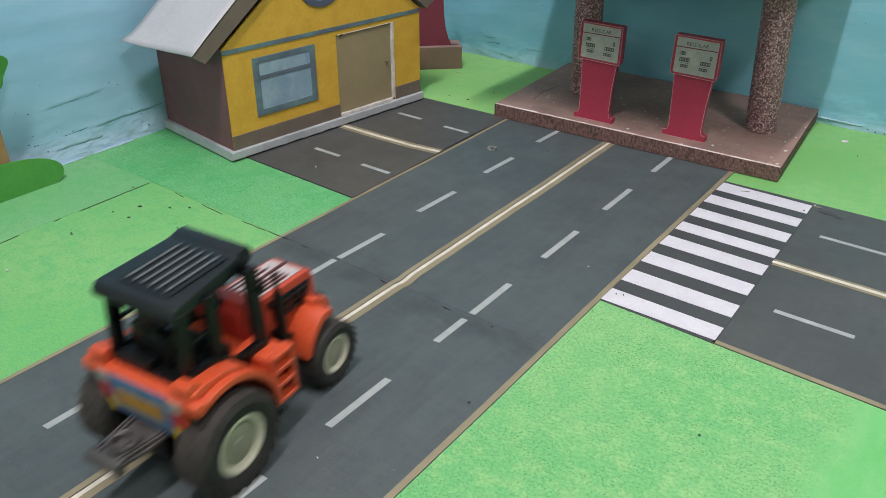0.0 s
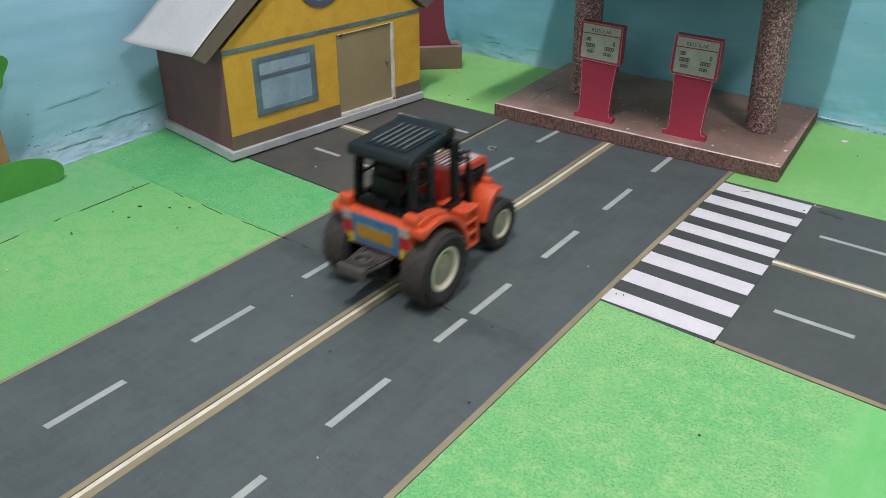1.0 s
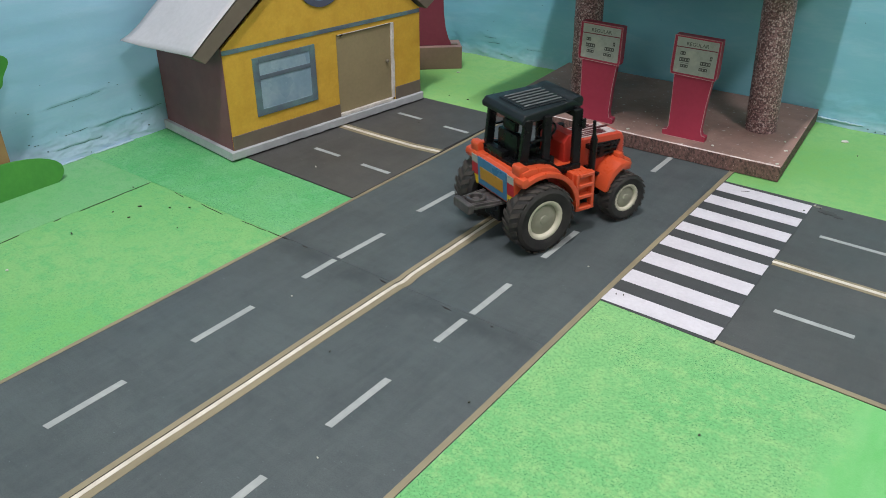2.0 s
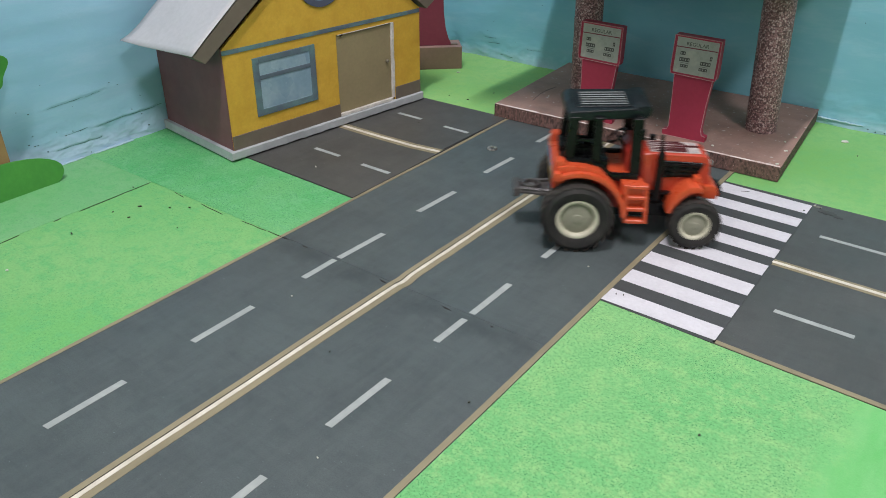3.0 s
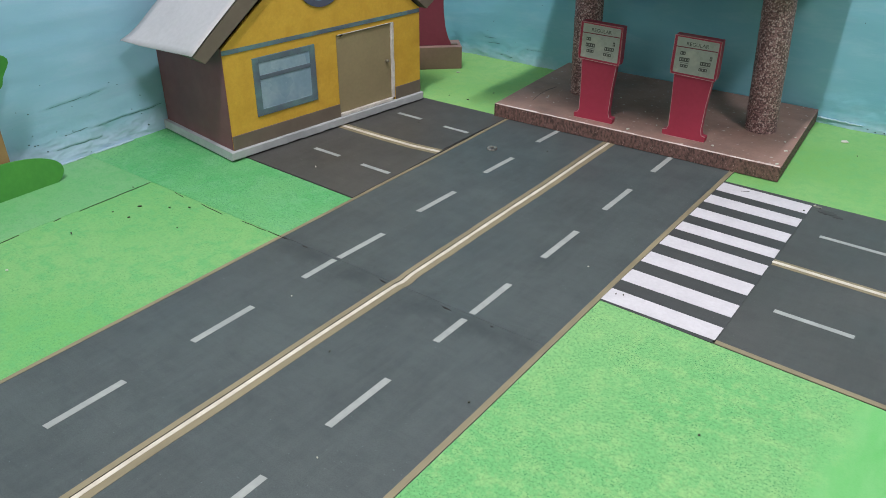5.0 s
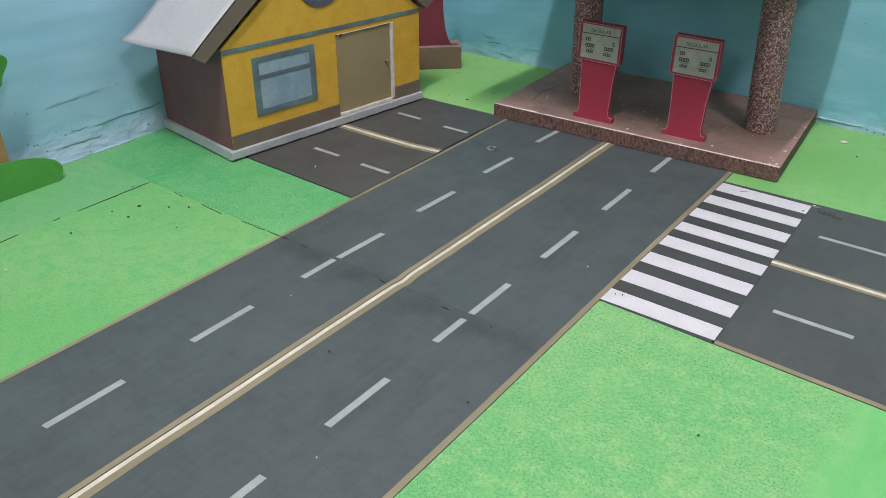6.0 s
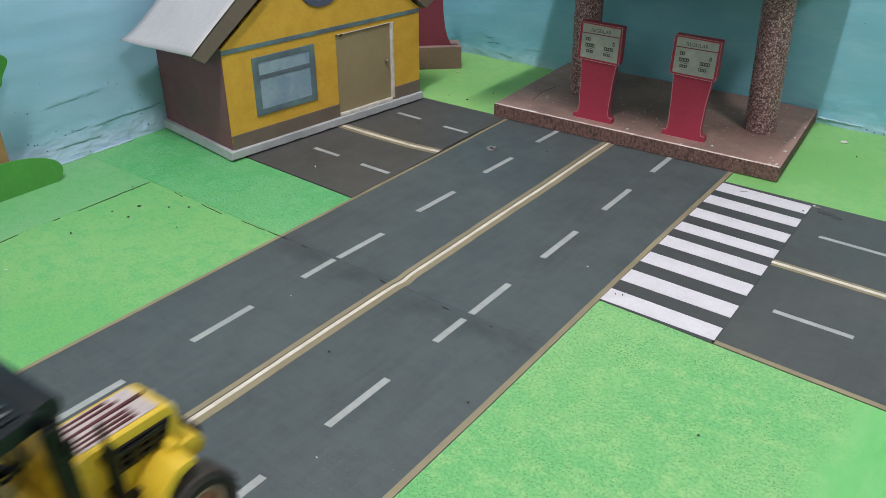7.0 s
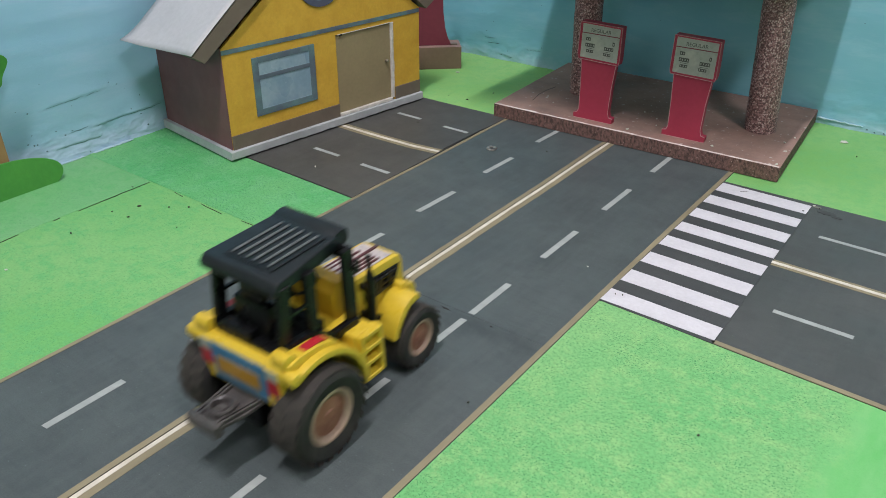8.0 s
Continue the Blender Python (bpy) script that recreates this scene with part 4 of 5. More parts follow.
for k, (x, y, z, r) in enumerate(((-0.1762, 1.1645, 0.0005, 0.0075), (-0.7613, 0.2909, 0.0006, 0.0020), (-0.7850, 1.0950, 0.0005, 0.0040), (-0.3020, 0.9905, 0.0204, 0.0035), (-0.4150, 0.9780, 0.0204, 0.0040), (-0.4000, 1.0400, 0.0204, 0.0018), (-0.4250, 1.0550, 0.0204, 0.0016), (-0.3900, 1.0150, 0.0204, 0.0018), (-0.2300, 1.0600, 0.0204, 0.0022), (-0.5500, 1.0100, 0.0204, 0.0016), (-0.5700, 1.0300, 0.0204, 0.0018), (-0.3290, 0.2910, 0.0003, 0.0010), (-0.6950, 0.6600, 0.0014, 0.0018), (-0.2165, 0.9810, 0.0202, 0.0034), (-0.2200, 1.0300, 0.0202, 0.0028), (-0.2240, 1.0850, 0.0202, 0.0022), (-0.1545, 0.9340, 0.0005, 0.0020), (-0.5076, 1.0300, 0.0202, 0.0020), (-0.4800, 1.0900, 0.0202, 0.0018), (-0.4300, 0.5600, 0.0009, 0.0010), (-0.3000, 0.6500, 0.0004, 0.0011), (-0.5000, 0.4300, 0.0004, 0.0010))):
    flake("paper_scrap", x, y, z, r, M_SCRAP, "tiny pale flake of paper or paint", "scrap", "scraps", 40 + k)
twig = part("twig", tube((-0.0050, 0, 0.0003), (0.0050, 0.0012, 0.0005), 0.00022, n=6), M_CRUMB)
twig.matrix_world = pose(-0.2320, 0.9215, 0.0007, 0, 0, 20)
tagged(twig, "thin dark twig lying on the zebra crossing", "twig")
# dark slivers on the closed joint, shade of open gaps put into their colour
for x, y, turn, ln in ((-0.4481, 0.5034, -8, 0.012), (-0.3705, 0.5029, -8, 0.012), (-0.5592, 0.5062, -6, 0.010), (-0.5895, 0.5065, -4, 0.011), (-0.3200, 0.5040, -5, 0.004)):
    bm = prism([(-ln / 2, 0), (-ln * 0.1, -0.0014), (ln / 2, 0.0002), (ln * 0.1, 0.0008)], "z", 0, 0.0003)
    ob = part("joint_gap_shade", bm, M_DARK_LINE, road_b)
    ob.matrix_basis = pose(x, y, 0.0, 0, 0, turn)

# ---- toy tractors ----
M_BLACK = surface("black_plastic", (0.0042, 0.0046, 0.0052), (0.007, 0.0075, 0.008), big=40, fine=300, relief=0.06, rough=0.30, spec=0.22)
M_ROOF = surface("bottle_black_plastic", (0.006, 0.0095, 0.0115), (0.010, 0.0138, 0.0158), big=40, fine=300, relief=0.05, rough=0.36, spec=0.28)
# roof ribs are a lighter grey than the roof
M_RIB = surface("grey_rib", (0.10, 0.115, 0.115), (0.06, 0.07, 0.07), big=120, rough=0.4)
M_TYRE = surface("dusty_rubber", (0.015, 0.0147, 0.0143), (0.030, 0.027, 0.024), big=60, fine=400, relief=0.25, rough=0.7)
M_LUG = surface("dusty_tread", (0.058, 0.049, 0.041), (0.032, 0.029, 0.026), big=60, fine=400, relief=0.25, rough=0.8)
M_HITCH = surface("dusty_grey_plastic", (0.085, 0.078, 0.074), (0.045, 0.042, 0.041), big=70, rough=0.38, spec=0.5)
M_STK_BLUE = surface("blue_sticker", (0.050, 0.180, 0.33), (0.045, 0.150, 0.28), relief=0, rough=0.35)
M_STK_GOLD = surface("amber_sticker", (0.42, 0.215, 0.025), (0.35, 0.175, 0.025), relief=0, rough=0.35)
M_STK_RED = surface("red_sticker", (0.42, 0.02, 0.03), (0.36, 0.02, 0.03), relief=0, rough=0.35)
M_STK_YEL = surface("yellow_sticker", (0.68, 0.46, 0.02), (0.6, 0.4, 0.02), relief=0, rough=0.35)
M_STK_GREY = surface("grey_sticker", (0.34, 0.36, 0.33), (0.28, 0.3, 0.28), relief=0, rough=0.35)
M_STK_WHITE = surface("white_hood_sticker", (0.50, 0.44, 0.42), (0.42, 0.37, 0.36), big=60, relief=0, rough=0.3)
M_STK_DARK = surface("dark_red_stripe", (0.10, 0.02, 0.025), (0.07, 0.02, 0.02), relief=0, rough=0.35)
M_RIM_CREAM = surface("cream_plastic", (0.55, 0.53, 0.41), (0.47, 0.45, 0.34), big=60, relief=0.05, rough=0.45)
M_DISH = surface("grey_green_plastic", (0.29, 0.285, 0.215), (0.25, 0.245, 0.185), big=60, relief=0.05, rough=0.5)
M_RIM_TAN = surface("tan_plastic", (0.38, 0.27, 0.21), (0.29, 0.19, 0.14), big=60, relief=0.05, rough=0.5)
M_DISH_RUST = surface("rusty_red_plastic", (0.24, 0.095, 0.065), (0.32, 0.15, 0.10), big=90, relief=0.1, rough=0.5)
M_ORANGE = surface("orange_plastic", (0.57, 0.080, 0.027), (0.52, 0.071, 0.024), big=30, fine=200, relief=0.04, rough=0.33, spec=0.5)
# orange hood and inner shells take redder, deeper tints of the body orange
M_ORANGE_HOOD = surface("red_orange_plastic", (0.49, 0.055, 0.026), (0.45, 0.049, 0.023), big=30, fine=200, relief=0.04, rough=0.33, spec=0.5)
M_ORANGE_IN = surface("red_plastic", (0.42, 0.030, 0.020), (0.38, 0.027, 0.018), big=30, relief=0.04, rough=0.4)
M_TOYYELLOW = surface("yellow_plastic", (0.63, 0.445, 0.035), (0.57, 0.40, 0.030), big=30, fine=200, relief=0.04, rough=0.33, spec=0.5)
M_TOYYELLOW_IN = surface("amber_plastic", (0.55, 0.33, 0.018), (0.5, 0.3, 0.016), big=30, relief=0.04, rough=0.4)


def wheel(parent, name, x, y, r, width, side, rim_mat, dish_mat, label):
    """A tyre with tread blocks and a dished rim; its axle runs along x, its face towards side."""
    hub = new(name)
    hub.parent = parent
    hub.matrix_basis = pose(x, y, r)
    hub["label"] = label
    h, rr = width / 2, r * 0.565
    prof = [(rr, -h * 0.7), (rr * 1.12, -h * 0.9), (r * 0.84, -h), (r * 0.93, -h * 0.86), (r * 0.975, -h * 0.5), (r * 0.982, 0), (r * 0.975, h * 0.5), (r * 0.93, h * 0.86), (r * 0.84, h), (rr * 1.18, h * 0.95), (rr * 1.04, h * 0.84), (rr, h * 0.7), (rr, -h * 0.7)]
    bm = lathe([(a, b * side) for a, b in prof], 48)
    smooth(part("tyre", bm, M_TYRE, hub), 35)
    n = 22
    bm = None
    for half in (-1, 1):
        for i in range(n):
            one = bmesh.new()
            bmesh.ops.create_cube(one, size=1)
            w = 2 * math.pi * r / n
            for v in one.verts:
                v.co = Vector((v.co.x * h * 0.86, v.co.y * w * 0.50, v.co.z * r * 0.028))
                v.co.y += v.co.x * half * 0.55
                v.co.z -= abs(v.co.x) * 0.02
            m = Matrix.Rotation(2 * math.pi * (i + (0.25 if half > 0 else -0.25)) / n, 4, "X") @ Matrix.Translation((half * h * 0.44, 0, r * 0.976))
            bmesh.ops.transform(one, matrix=m, verts=one.verts)
            bm = join(bm, one)
    part("tread", bm, M_LUG, hub, "dusty tread blocks")
    o = h * side
    smooth(part("rim", lathe([(rr * 1.02, o * 0.62), (rr * 1.04, o * 0.84), (rr * 0.97, o * 0.88), (rr * 0.84, o * 0.78), (rr * 0.80, o * 0.55), (rr * 0.99, o * 0.50)], 44), rim_mat, hub), 50)
    dish = [(rr * 0.82, o * 0.56), (rr * 0.70, o * 0.57), (rr * 0.62, o * 0.64), (rr * 0.24, o * 0.66), (rr * 0.21, o * 0.72), (0, o * 0.74)]
    bm = lathe(dish, 36)
    smooth(part("hub_cap", bm, dish_mat, hub), 40)
    smooth(part("inner_disc", lathe([(rr, -o * 0.6), (0, -o * 0.5)], 30), M_BLACK, hub))
    return hub


def rng(a, b, s):
    return (a, b) if s > 0 else (-b, -a)


def build_tractor(name, label, paint, hood_paint, inner, rim, dish, flash):
    t = thing(name, pose(0, 0, 0), label, "toy tractor")
    # running gear
    bm = box(-0.014, 0.014, -0.026, 0.130, 0.022, 0.046, 0.002)
    bm = tube((-0.040, 0, 0.0365), (0.040, 0, 0.0365), 0.006, bm=bm)
    bm = tube((-0.034, 0.1228, 0.0268), (0.034, 0.1228, 0.0268), 0.0045, bm=bm)
    bm = box(-0.010, 0.010, 0.108, 0.140, 0.026, 0.05, 0.002, bm=bm)
    part("chassis", bm, M_BLACK, t, "black plastic chassis")
    for s in (1, -1):
        part("floor_rail", box(*rng(0.020, 0.026, s), 0.062, 0.100, 0.040, 0.0435, 0.0008), M_BLACK, t)
        part("floor_rail", box(*rng(0.020, 0.026, s), 0.062, 0.100, 0.053, 0.0560, 0.0008), M_BLACK, t)
    # body tub and rear deck
    tub = [(-0.025, 0.050), (0.060, 0.046), (0.066, 0.056), (0.066, 0.0715), (0.040, 0.0715), (0.020, 0.082), (-0.020, 0.084)]
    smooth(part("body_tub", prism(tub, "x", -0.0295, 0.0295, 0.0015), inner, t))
    smooth(part("rear_panel", prism([(-0.0280, 0.0830), (-0.0255, 0.0500), (-0.0190, 0.0500), (-0.0110, 0.0835), (-0.0140, 0.0868), (-0.0250, 0.0868)], "x", -0.0395, 0.0395, 0.0012), paint, t))
    # fenders over the rear wheels
    outer = arc(0, 0.0365, 0.0500, 2, 112, 22) + [(-0.0200, 0.0864), (-0.0265, 0.0850), (-0.0275, 0.0800)]
    inner_edge = [(-0.0262, 0.0760)] + arc(0, 0.0365, 0.0445, 118, 2, 22)
    for s in (1, -1):
        f = part("rear_fender", prism(outer + inner_edge, "x", *rng(0.0280, 0.0530, s), 0.0013), paint, t)
        smooth(f, 35)
        sk = arc(0, 0.0365, 0.0475, 2, 125, 20) + [(-0.025, 0.078), (-0.025, 0.05), (0.0, 0.046)]
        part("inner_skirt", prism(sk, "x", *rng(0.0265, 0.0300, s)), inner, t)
        smooth(part("fender_ridge", prism([(-0.024, 0.084), (-0.023, 0.0900), (-0.012, 0.0918), (0.006, 0.0905), (0.020, 0.0865), (0.028, 0.0790), (0.020, 0.0800)], "x", *rng(0.0330, 0.0470, s), 0.0016), paint, f), 35)
        smooth(part("lamp_block", prism([(-0.0255, 0.0840), (-0.0260, 0.0935), (-0.0240, 0.0965), (-0.0170, 0.0960), (-0.0110, 0.0900), (-0.0090, 0.0850)], "x", *rng(0.0310, 0.0450, s), 0.0020), paint, f), 35)
        if flash:
            part("flash_sticker", prism([(-0.006, 0.0906), (0.010, 0.0902), (0.016, 0.0885), (0.016, 0.0893), (0.010, 0.0912), (-0.006, 0.0916)], "x", *rng(0.0375, 0.0445, s)), M_STK_RED, f, "red flash sticker")
    # rear stickers
    def slab(nm, x0, x1, z0, z1, m, out):
        k = lambda z: -0.0256 - (z - 0.050) * 0.0025 / 0.033 - out
        o = [(k(z0), z0), (k(z1), z1), (k(z1) + 0.0012, z1), (k(z0) + 0.0012, z0)]
        return part(nm, prism(o, "x", x0, x1), m, t)
    slab("sticker", -0.0268, 0.0268, 0.0520, 0.0835, M_STK_BLUE, 0.0004)
    slab("number_plate", -0.0225, 0.0200, 0.0590, 0.0730, M_STK_GOLD, 0.0008)
    for s in (1, -1):
        a, b = rng(0.0273, 0.0385, s)
        slab("reflector", a, b, 0.0745, 0.0830, M_STK_GREY, 0.0004)
        slab("tail_light", a, b, 0.0608, 0.0740, M_STK_RED, 0.0004)
        slab("indicator", a, b, 0.0505, 0.0606, M_STK_YEL, 0.0004)
    # hitch
    hitch = part("hitch", prism([(-0.0175, -0.0200), (0.0175, -0.0200), (0.0165, -0.0400), (0.0125, -0.0600), (-0.0125, -0.0600), (-0.0165, -0.0400)], "z", 0.0435, 0.0465, 0.0008), M_HITCH, t, "dark grey moulded hitch plate")
    part("hitch_bar", box(-0.0150, 0.0150, -0.0655, -0.0585, 0.0405, 0.0505, 0.0014), M_HITCH, hitch)
    bm = lathe([(0.0070, 0), (0.0070, 0.0045), (0.0082, 0.0052), (0.0102, 0.0048), (0.0108, 0), (0.0070, 0)], 28)
    bmesh.ops.transform(bm, matrix=Matrix.Translation((0, -0.0465, 0.0468)) @ Matrix.Rotation(radians(-90), 4, "Y"), verts=bm.verts)
    part("hitch_ring", bm, M_HITCH, hitch)
    bm = lathe([(0, 0.0030), (0.0034, 0.0030), (0.0044, 0)], 16)
    bmesh.ops.transform(bm, matrix=Matrix.Translation((0, -0.0465, 0.0468)) @ Matrix.Rotation(radians(-90), 4, "Y"), verts=bm.verts)
    part("hitch_pin", bm, M_HITCH, hitch)
    for x0, x1 in ((-0.0112, -0.0160), (-0.0080, -0.0130), (0.0080, 0.0130), (0.0112, 0.0160)):
        part("rib", prism([(x0 - 0.0009, -0.0590), (x0 + 0.0009, -0.0590), (x1 + 0.0009, -0.0262), (x1 - 0.0009, -0.0262)], "z", 0.0462, 0.0494, 0.0003, 1), M_HITCH, hitch)
    # hood and nose
    hood = [(0.066, 0.0560), (0.066, 0.0950), (0.074, 0.0968), (0.126, 0.0952), (0.1320, 0.0935), (0.1350, 0.0880), (0.1365, 0.0720), (0.1400, 0.0600), (0.1400, 0.0480), (0.1100, 0.0460), (0.0880, 0.0520)]
    hd = smooth(part("hood", prism(hood, "x", -0.0185, 0.0185, 0.0026, 3), hood_paint, t), 35)
    part("hood_sticker", prism([(0.0735, 0.0969), (0.1255, 0.0954), (0.1255, 0.0958), (0.0735, 0.0973)], "x", -0.0150, 0.0150), M_STK_WHITE, hd, "worn white hood sticker with dark stripes")
    for x, y0, y1 in ((-0.0120, 0.0745, 0.108), (-0.0075, 0.0745, 0.112), (0.0040, 0.0745, 0.112), (0.0080, 0.0745, 0.112), (0.0120, 0.0745, 0.112), (-0.0015, 0.0745, 0.1265)):
        w = 0.0008 if x != -0.0015 else 0.0011
        part("stripe", box(x - w, x + w, y0, y1, 0.09615, 0.0976 - (y0 - 0.0745) * 0.028), M_STK_DARK, hd)
    for s in (1, -1):
        eng = part("engine_panel", prism([(0.0860, 0.0890), (0.1295, 0.0872), (0.1230, 0.0715), (0.0860, 0.0700)], "x", *rng(0.0178, 0.0198, s), 0.0006, 1), M_BLACK, hd, "black moulded engine panel")
        for z, y0, y1 in ((0.0850, 0.089, 0.125), (0.0800, 0.092, 0.122), (0.0750, 0.089, 0.119)):
            part("rib", box(*rng(0.0192, 0.0222, s), y0, y1, z - 0.0014, z + 0.0014, 0.0010), M_BLACK, eng)
        part("block", box(*rng(0.0188, 0.0226, s), 0.097, 0.104, 0.0730, 0.0865, 0.001), M_BLACK, eng)
        part("block", box(*rng(0.0188, 0.0220, s), 0.112, 0.117, 0.0740, 0.0860, 0.001), M_BLACK, eng)
        lamp = lathe([(0, 0.0016), (0.0032, 0.0014), (0.0036, 0)], 16)
        bmesh.ops.transform(lamp, matrix=Matrix.Translation((0.0095 * s, 0.1365, 0.0840)) @ Matrix.Rotation(radians(90), 4, "Z"), verts=lamp.verts)
        part("headlight", lamp, M_STK_GREY, hd)
    part("grille", box(-0.0130, 0.0130, 0.1357, 0.1377, 0.0600, 0.0790, 0.0004, 1), M_BLACK, hd, "black front grille")
    smooth(part("bumper", prism([(0.1300, 0.0480), (0.1300, 0.0620), (0.1385, 0.0640), (0.1455, 0.0610), (0.1480, 0.0550), (0.1465, 0.0480)], "x", -0.0225, 0.0225, 0.0018), paint, t), 35)
    smooth(part("front_weight", box(-0.0120, 0.0120, 0.1455, 0.1535, 0.0460, 0.0570, 0.0018), M_BLACK, t), 35)
    # front fenders
    fo = [(0.0920, 0.0400), (0.0955, 0.0530), (0.1030, 0.0640), (0.1120, 0.0700), (0.1190, 0.0708), (0.1250, 0.0690), (0.1260, 0.0636), (0.1210, 0.0640), (0.1130, 0.0620), (0.1060, 0.0560), (0.1000, 0.0480), (0.0970, 0.0400)]
    for s in (1, -1):
        ff = smooth(part("front_fender", prism(fo, "x", *rng(0.0180, 0.0435, s), 0.0014), paint, t), 35)
        smooth(part("marker_lamp", prism([(0.1180, 0.0690), (0.1190, 0.0750), (0.1250, 0.0755), (0.1310, 0.0640), (0.1290, 0.0620)], "x", *rng(0.0180, 0.0300, s), 0.0012), paint, ff), 35)
    # exhaust
    bm = tube((0.0285, 0.0825, 0.0500), (0.0285, 0.0825, 0.0990), 0.0040, n=16)
    bm = tube((0.0285, 0.0825, 0.0990), (0.0285, 0.0818, 0.1060), 0.0040, 0.0019, n=16, bm=bm)
    bm = tube((0.0285, 0.0818, 0.1055), (0.0285, 0.0805, 0.1200), 0.0019, n=12, bm=bm)
    bm = box(0.0180, 0.0290, 0.0800, 0.0850, 0.0600, 0.0660, 0.0008, bm=bm)
    bm = box(0.0180, 0.0290, 0.0800, 0.0850, 0.0860, 0.0910, 0.0008, bm=bm)
    smooth(part("exhaust", bm, M_BLACK, t, "black upright exhaust pipe"))
    bm = tube((-0.0285, 0.0825, 0.0500), (-0.0285, 0.0825, 0.0980), 0.0040, n=16)
    bm = box(-0.0290, -0.0180, 0.0800, 0.0850, 0.0600, 0.0660, 0.0008, bm=bm)
    smooth(part("air_filter", bm, M_BLACK, t))
    # ladders
    for s in (1, -1):
        lad = part("ladder", prism([(0.0430, 0.0600), (0.0430, 0.0740), (0.0660, 0.0735), (0.0700, 0.0600)], "x", *rng(0.0300, 0.0452, s), 0.0010), paint, t)
        for y0, y1, k in ((0.0460, 0.0500, 0.0020), (0.0665, 0.0705, 0.0020)):
            part("rail", prism([(y0 - 0.0008, 0.0735), (y1 - 0.0008, 0.0735), (y1 + k, 0.0300), (y0 + k, 0.0300)], "x", *rng(0.0420, 0.0495, s), 0.0007, 1), paint, lad)
        for z in (0.0300, 0.0440, 0.0570, 0.0690):
            part("rung", box(*rng(0.0400, 0.0500, s), 0.0500, 0.0685, z, z + 0.0042, 0.0008, 1), paint, lad)
        part("ladder_back", box(*rng(0.0290, 0.0425, s), 0.0480, 0.0690, 0.0450, 0.0620, 0.0008, 1), paint, lad)
    # cab
    cab = new("cab")
    cab.parent = t
    cab["label"] = "black plastic cab frame"
    sill = [(-0.0180, 0.0850), (-0.0190, 0.0945), (-0.0100, 0.0950), (0.0100, 0.0935), (0.0220, 0.0885), (0.0330, 0.0795), (0.0400, 0.0790), (0.0610, 0.0795), (0.0610, 0.0720), (0.0400, 0.0715), (0.0300, 0.0740), (0.0180, 0.0830), (0.0080, 0.0855)]
    for s in (1, -1):
        smooth(part("sill", prism(sill, "x", *rng(0.0295, 0.0355, s), 0.0010), M_BLACK, cab), 35)
        for nm, y0, z0, y1, w in (("pillar", 0.0565, 0.0760, 0.0545, 0.0054), ("pillar", 0.0160, 0.0900, 0.0160, 0.0046), ("pillar", -0.0122, 0.0920, -0.0080, 0.0052)):
            part(nm, prism([(y0 - w, z0), (y0 + w, z0), (y1 + w, 0.1385), (y1 - w, 0.1385)], "x", *rng(0.0285, 0.0335, s), 0.0008, 1), M_BLACK, cab)
        part("window_rail", box(*rng(0.0300, 0.0325, s), -0.0100, 0.0150, 0.1130, 0.1150), M_BLACK, cab)
        part("mirror", box(*rng(0.0345, 0.0375, s), 0.0580, 0.0620, 0.1180, 0.1290, 0.0008, 1), M_BLACK, cab)
    part("crossbar", box(-0.0300, 0.0300, 0.0545, 0.0590, 0.1280, 0.1390, 0.0006, 1), M_BLACK, cab)
    part("crossbar", box(-0.0300, 0.0300, -0.0130, -0.0090, 0.1320, 0.1390, 0.0006, 1), M_BLACK, cab)
    roof = smooth(part("roof", prism([(-0.0165, 0.1338), (-0.0170, 0.1388), (-0.0130, 0.1438), (0.0530, 0.1458), (0.0600, 0.1425), (0.0660, 0.1385), (0.0650, 0.1350)], "x", -0.0395, 0.0335, 0.0030, 3), M_ROOF, cab, "black ribbed cab roof"), 35)
    for v in roof.data.vertices:
        q = min(1.0, max(0.0, (v.co.y + 0.017) / 0.083))
        v.co.x = v.co.x * (1 - 0.13 * q) - (0.0068 if v.co.x > 0 else 0.0035) * q
    smooth(part("visor", prism([(0.0480, 0.1445), (0.0540, 0.1466), (0.0610, 0.1482), (0.0665, 0.1476), (0.0682, 0.1440), (0.0675, 0.1375), (0.0620, 0.1360), (0.0540, 0.1400)], "x", -0.0384, 0.0226, 0.0014, 2), M_ROOF, roof, "raised black roof visor"), 35)
    tilt = Matrix.Translation((0, 0, 0.1443)) @ Matrix.Rotation(radians(1.9), 4, "X")
    fr = box(-0.0255, 0.0195, -0.0050, 0.0480, -0.0002, 0.0012, 0.0006, 1)
    bmesh.ops.transform(fr, matrix=tilt, verts=fr.verts)
    pan = part("roof_panel", fr, M_ROOF, roof)
    for k in range(6):
        x = -0.0205 + 0.0070 * k
        rb = box(x - 0.0011, x + 0.0011, -0.0018, 0.0450, 0.0010, 0.0026, 0.0006, 1)
        bmesh.ops.transform(rb, matrix=tilt, verts=rb.verts)
        part("rib", rb, M_RIB, roof)
    # inside the cab
    part("rear_shelf", box(-0.0290, 0.0290, -0.0190, 0.0300, 0.0820, 0.0910, 0.0012), M_BLACK, cab)
    part("rear_locker", box(-0.0240, 0.0060, -0.0200, -0.0110, 0.0900, 0.0975, 0.0015), M_BLACK, cab)
    smooth(part("headrest", box(-0.0110, 0.0110, -0.0095, -0.0030, 0.1180, 0.1290, 0.0022), M_BLACK, cab))
    smooth(part("seat", box(-0.0150, 0.0150, -0.0060, 0.0220, 0.0900, 0.0985, 0.0025), M_BLACK, cab))
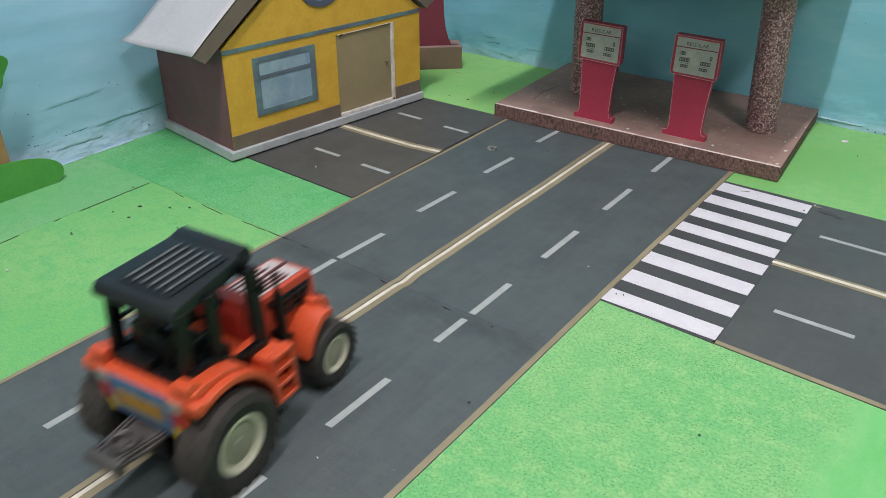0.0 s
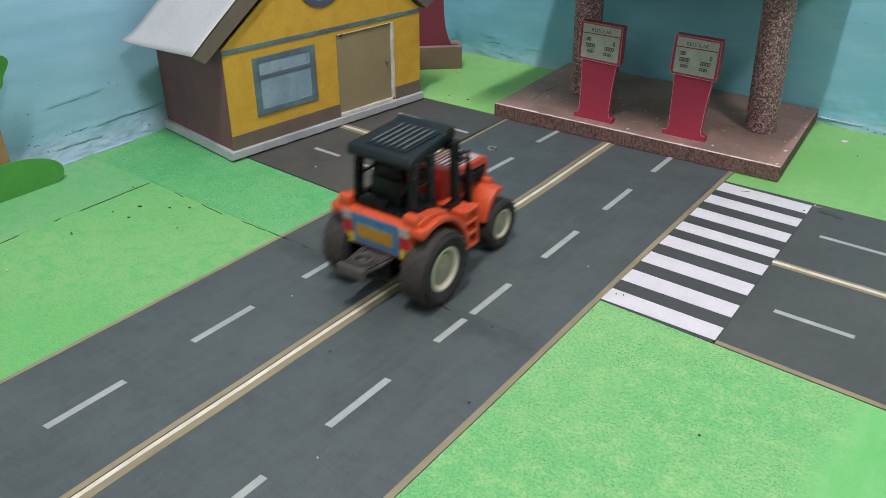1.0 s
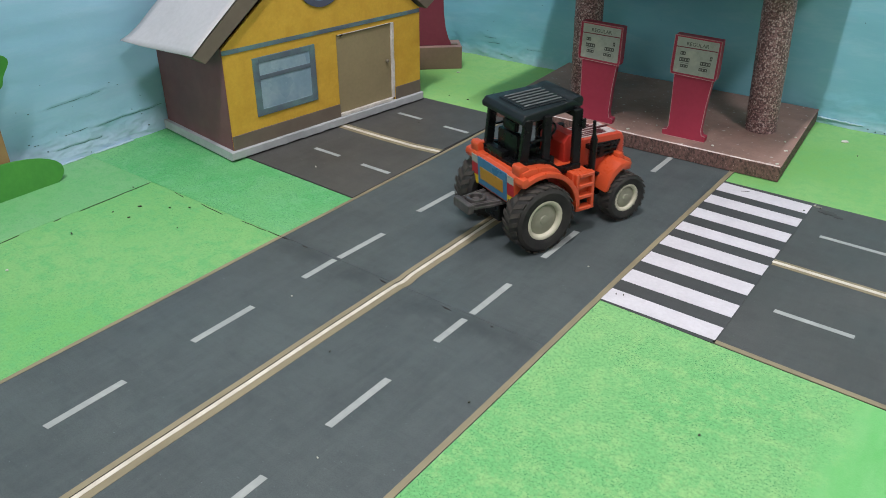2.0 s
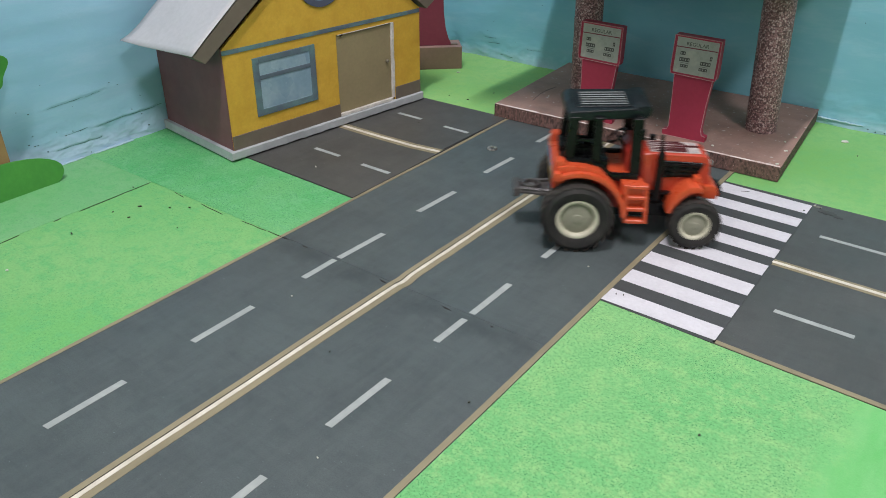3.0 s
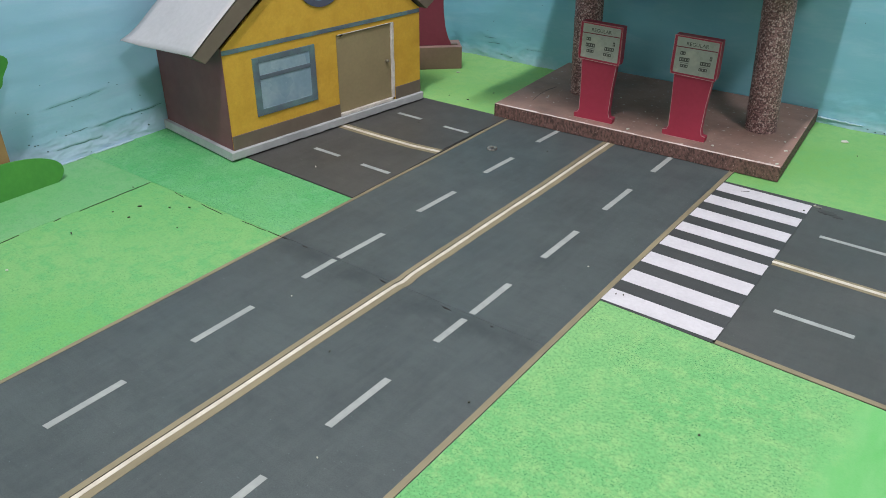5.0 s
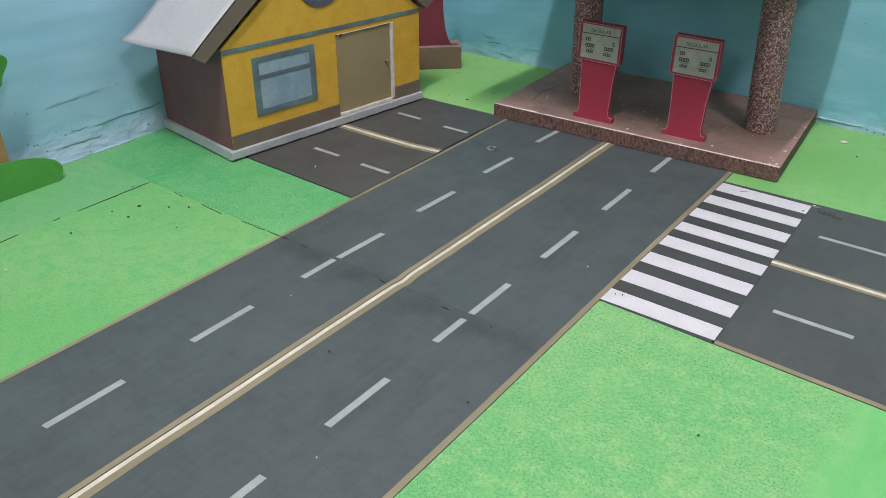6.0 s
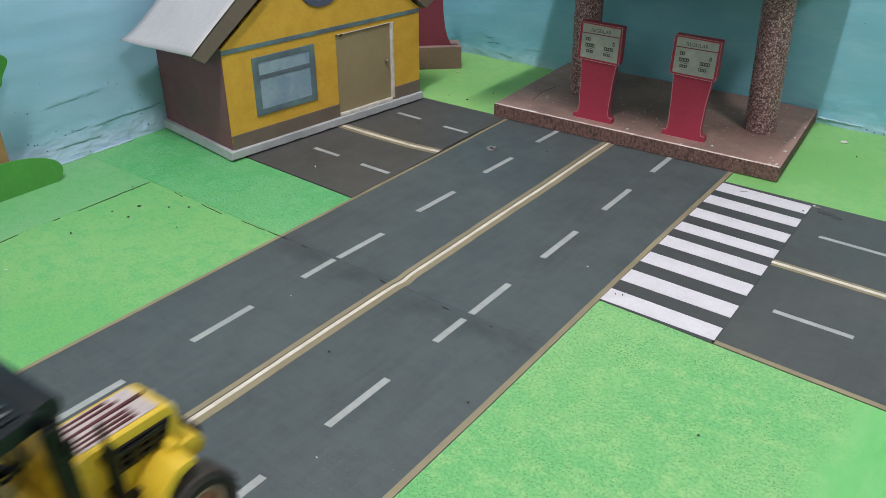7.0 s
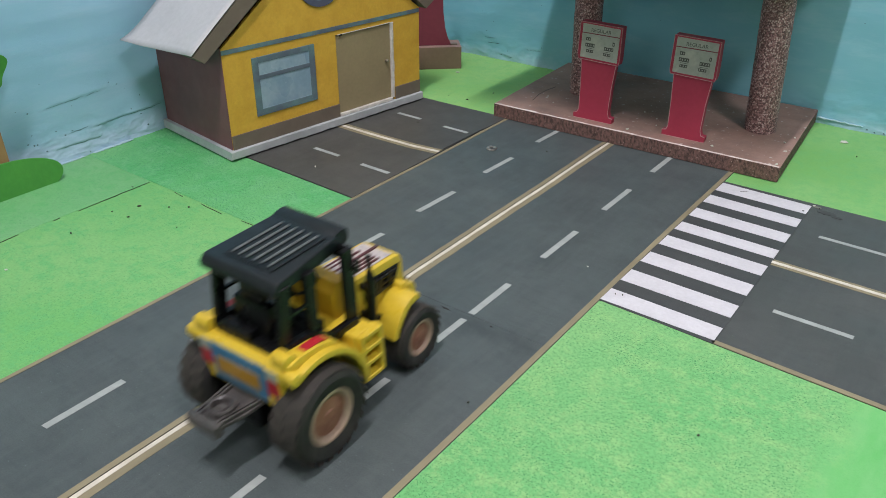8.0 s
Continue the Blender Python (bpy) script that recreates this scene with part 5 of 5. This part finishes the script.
    smooth(part("backrest", box(-0.0175, 0.0175, -0.0105, -0.0015, 0.0900, 0.1170, 0.0026), M_BLACK, cab))
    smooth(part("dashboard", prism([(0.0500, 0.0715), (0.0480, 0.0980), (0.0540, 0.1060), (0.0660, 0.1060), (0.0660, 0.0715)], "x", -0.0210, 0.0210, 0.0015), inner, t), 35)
    smooth(part("footwell", box(-0.0280, 0.0280, 0.0300, 0.0600, 0.0712, 0.0765, 0.0010), paint, t))
    bm = bmesh.new()
    n, r0, r1 = 24, 0.0105, 0.0014
    grid = [[bm.verts.new(((r0 + r1 * math.cos(b)) * math.cos(a), (r0 + r1 * math.cos(b)) * math.sin(a), r1 * math.sin(b))) for b in (2 * math.pi * j / 8 for j in range(8))] for a in (2 * math.pi * i / n for i in range(n))]
    for i in range(n):
        for j in range(8):
            bm.faces.new((grid[i][j], grid[(i + 1) % n][j], grid[(i + 1) % n][(j + 1) % 8], grid[i][(j + 1) % 8]))
    bm = tube((-r0, 0, 0), (r0, 0, 0), 0.0011, n=8, bm=bm)
    bm = tube((0, 0, 0), (0, 0, -0.014), 0.0016, n=8, bm=bm)
    bmesh.ops.transform(bm, matrix=Matrix.Translation((0, 0.0400, 0.1080)) @ Matrix.Rotation(radians(38), 4, "X"), verts=bm.verts)
    smooth(part("steering_wheel", bm, M_BLACK, cab))
    # wheels
    ws = []
    for s in (1, -1):
        ws.append((wheel(t, "rear_wheel", 0.0470 * s, 0, 0.0372, 0.0290, s, rim, dish, "large rear wheel with lugged tyre"), 0.0470 * s, 0.0, 0.0372))
        ws.append((wheel(t, "front_wheel", 0.0370 * s, 0.1228, 0.0275, 0.0210, s, rim, dish, "small front wheel with lugged tyre"), 0.0370 * s, 0.1228, 0.0275))
    return t, ws


orange_tractor = build_tractor("orange_tractor", "orange plastic toy tractor with black ribbed cab roof", M_ORANGE, M_ORANGE_HOOD, M_ORANGE_IN, M_RIM_CREAM, M_DISH, False)
yellow_tractor = build_tractor("yellow_tractor", "yellow plastic toy tractor with black ribbed cab roof", M_TOYYELLOW, M_TOYYELLOW, M_TOYYELLOW_IN, M_RIM_TAN, M_DISH_RUST, True)


# ---- what moves ----
def drive(tractor, rows, z=0.0006):
    """Keys a tractor along rows of seconds, x, y and heading (degrees, clockwise from +y), and rolls its wheels by the way gone."""
    t, wheels = tractor
    walk(t, [(s, pose(x, y, z, 0, 0, -h)) for s, x, y, h in rows])
    way, last = [0.0], rows[0]
    for r in rows[1:]:
        way.append(way[-1] + math.hypot(r[1] - last[1], r[2] - last[2]))
        last = r
    times = [r[0] for r in rows]
    for w, x, y, rad in wheels:
        n = 80
        keys = []
        for i in range(n + 1):
            s = 8.0 * i / n
            gone = float(np.interp(s, times, way))
            keys.append((s, pose(x, y, rad, -math.degrees(gone / rad))))
        walk(w, keys)


def motions():
    drive(orange_tractor, [
        (0.0, -0.4072, 0.2365, -7.1), (0.5, -0.4250, 0.3740, -6.5), (1.0, -0.4350, 0.5065, -1.8), (1.2, -0.4339, 0.5608, 5.0), (1.5, -0.4226, 0.6290, 16.2),
        (1.7, -0.4145, 0.6535, 17.2), (2.25, -0.4030, 0.6760, 30.5), (2.8, -0.3848, 0.6985, 48.2), (3.0, -0.3587, 0.7180, 57.0), (3.5, -0.2545, 0.7775, 68.6),
        (3.7, -0.2020, 0.7895, 71.6), (4.0, -0.1270, 0.8045, 72.8), (4.2, -0.0720, 0.8120, 73.8), (4.7, 0.0600, 0.8300, 78.0), (5.3, 0.1600, 0.8450, 80.0), (8.0, 0.1800, 0.8480, 80.0)])
    drive(yellow_tractor, [
        (0.0, -0.3540, -0.4600, -2.3), (5.0, -0.3540, -0.4400, -2.3), (5.8, -0.3600, -0.2600, -2.3), (6.3, -0.3650, -0.1240, -2.3), (6.7, -0.3690, -0.0100, -2.3), (7.0, -0.3715, 0.0725, -2.2),
        (7.2, -0.3722, 0.1200, -2.1), (7.5, -0.3742, 0.1825, -2.0), (7.7, -0.3755, 0.2300, -1.8), (8.0, -0.3783, 0.2985, -1.7)])


motions()
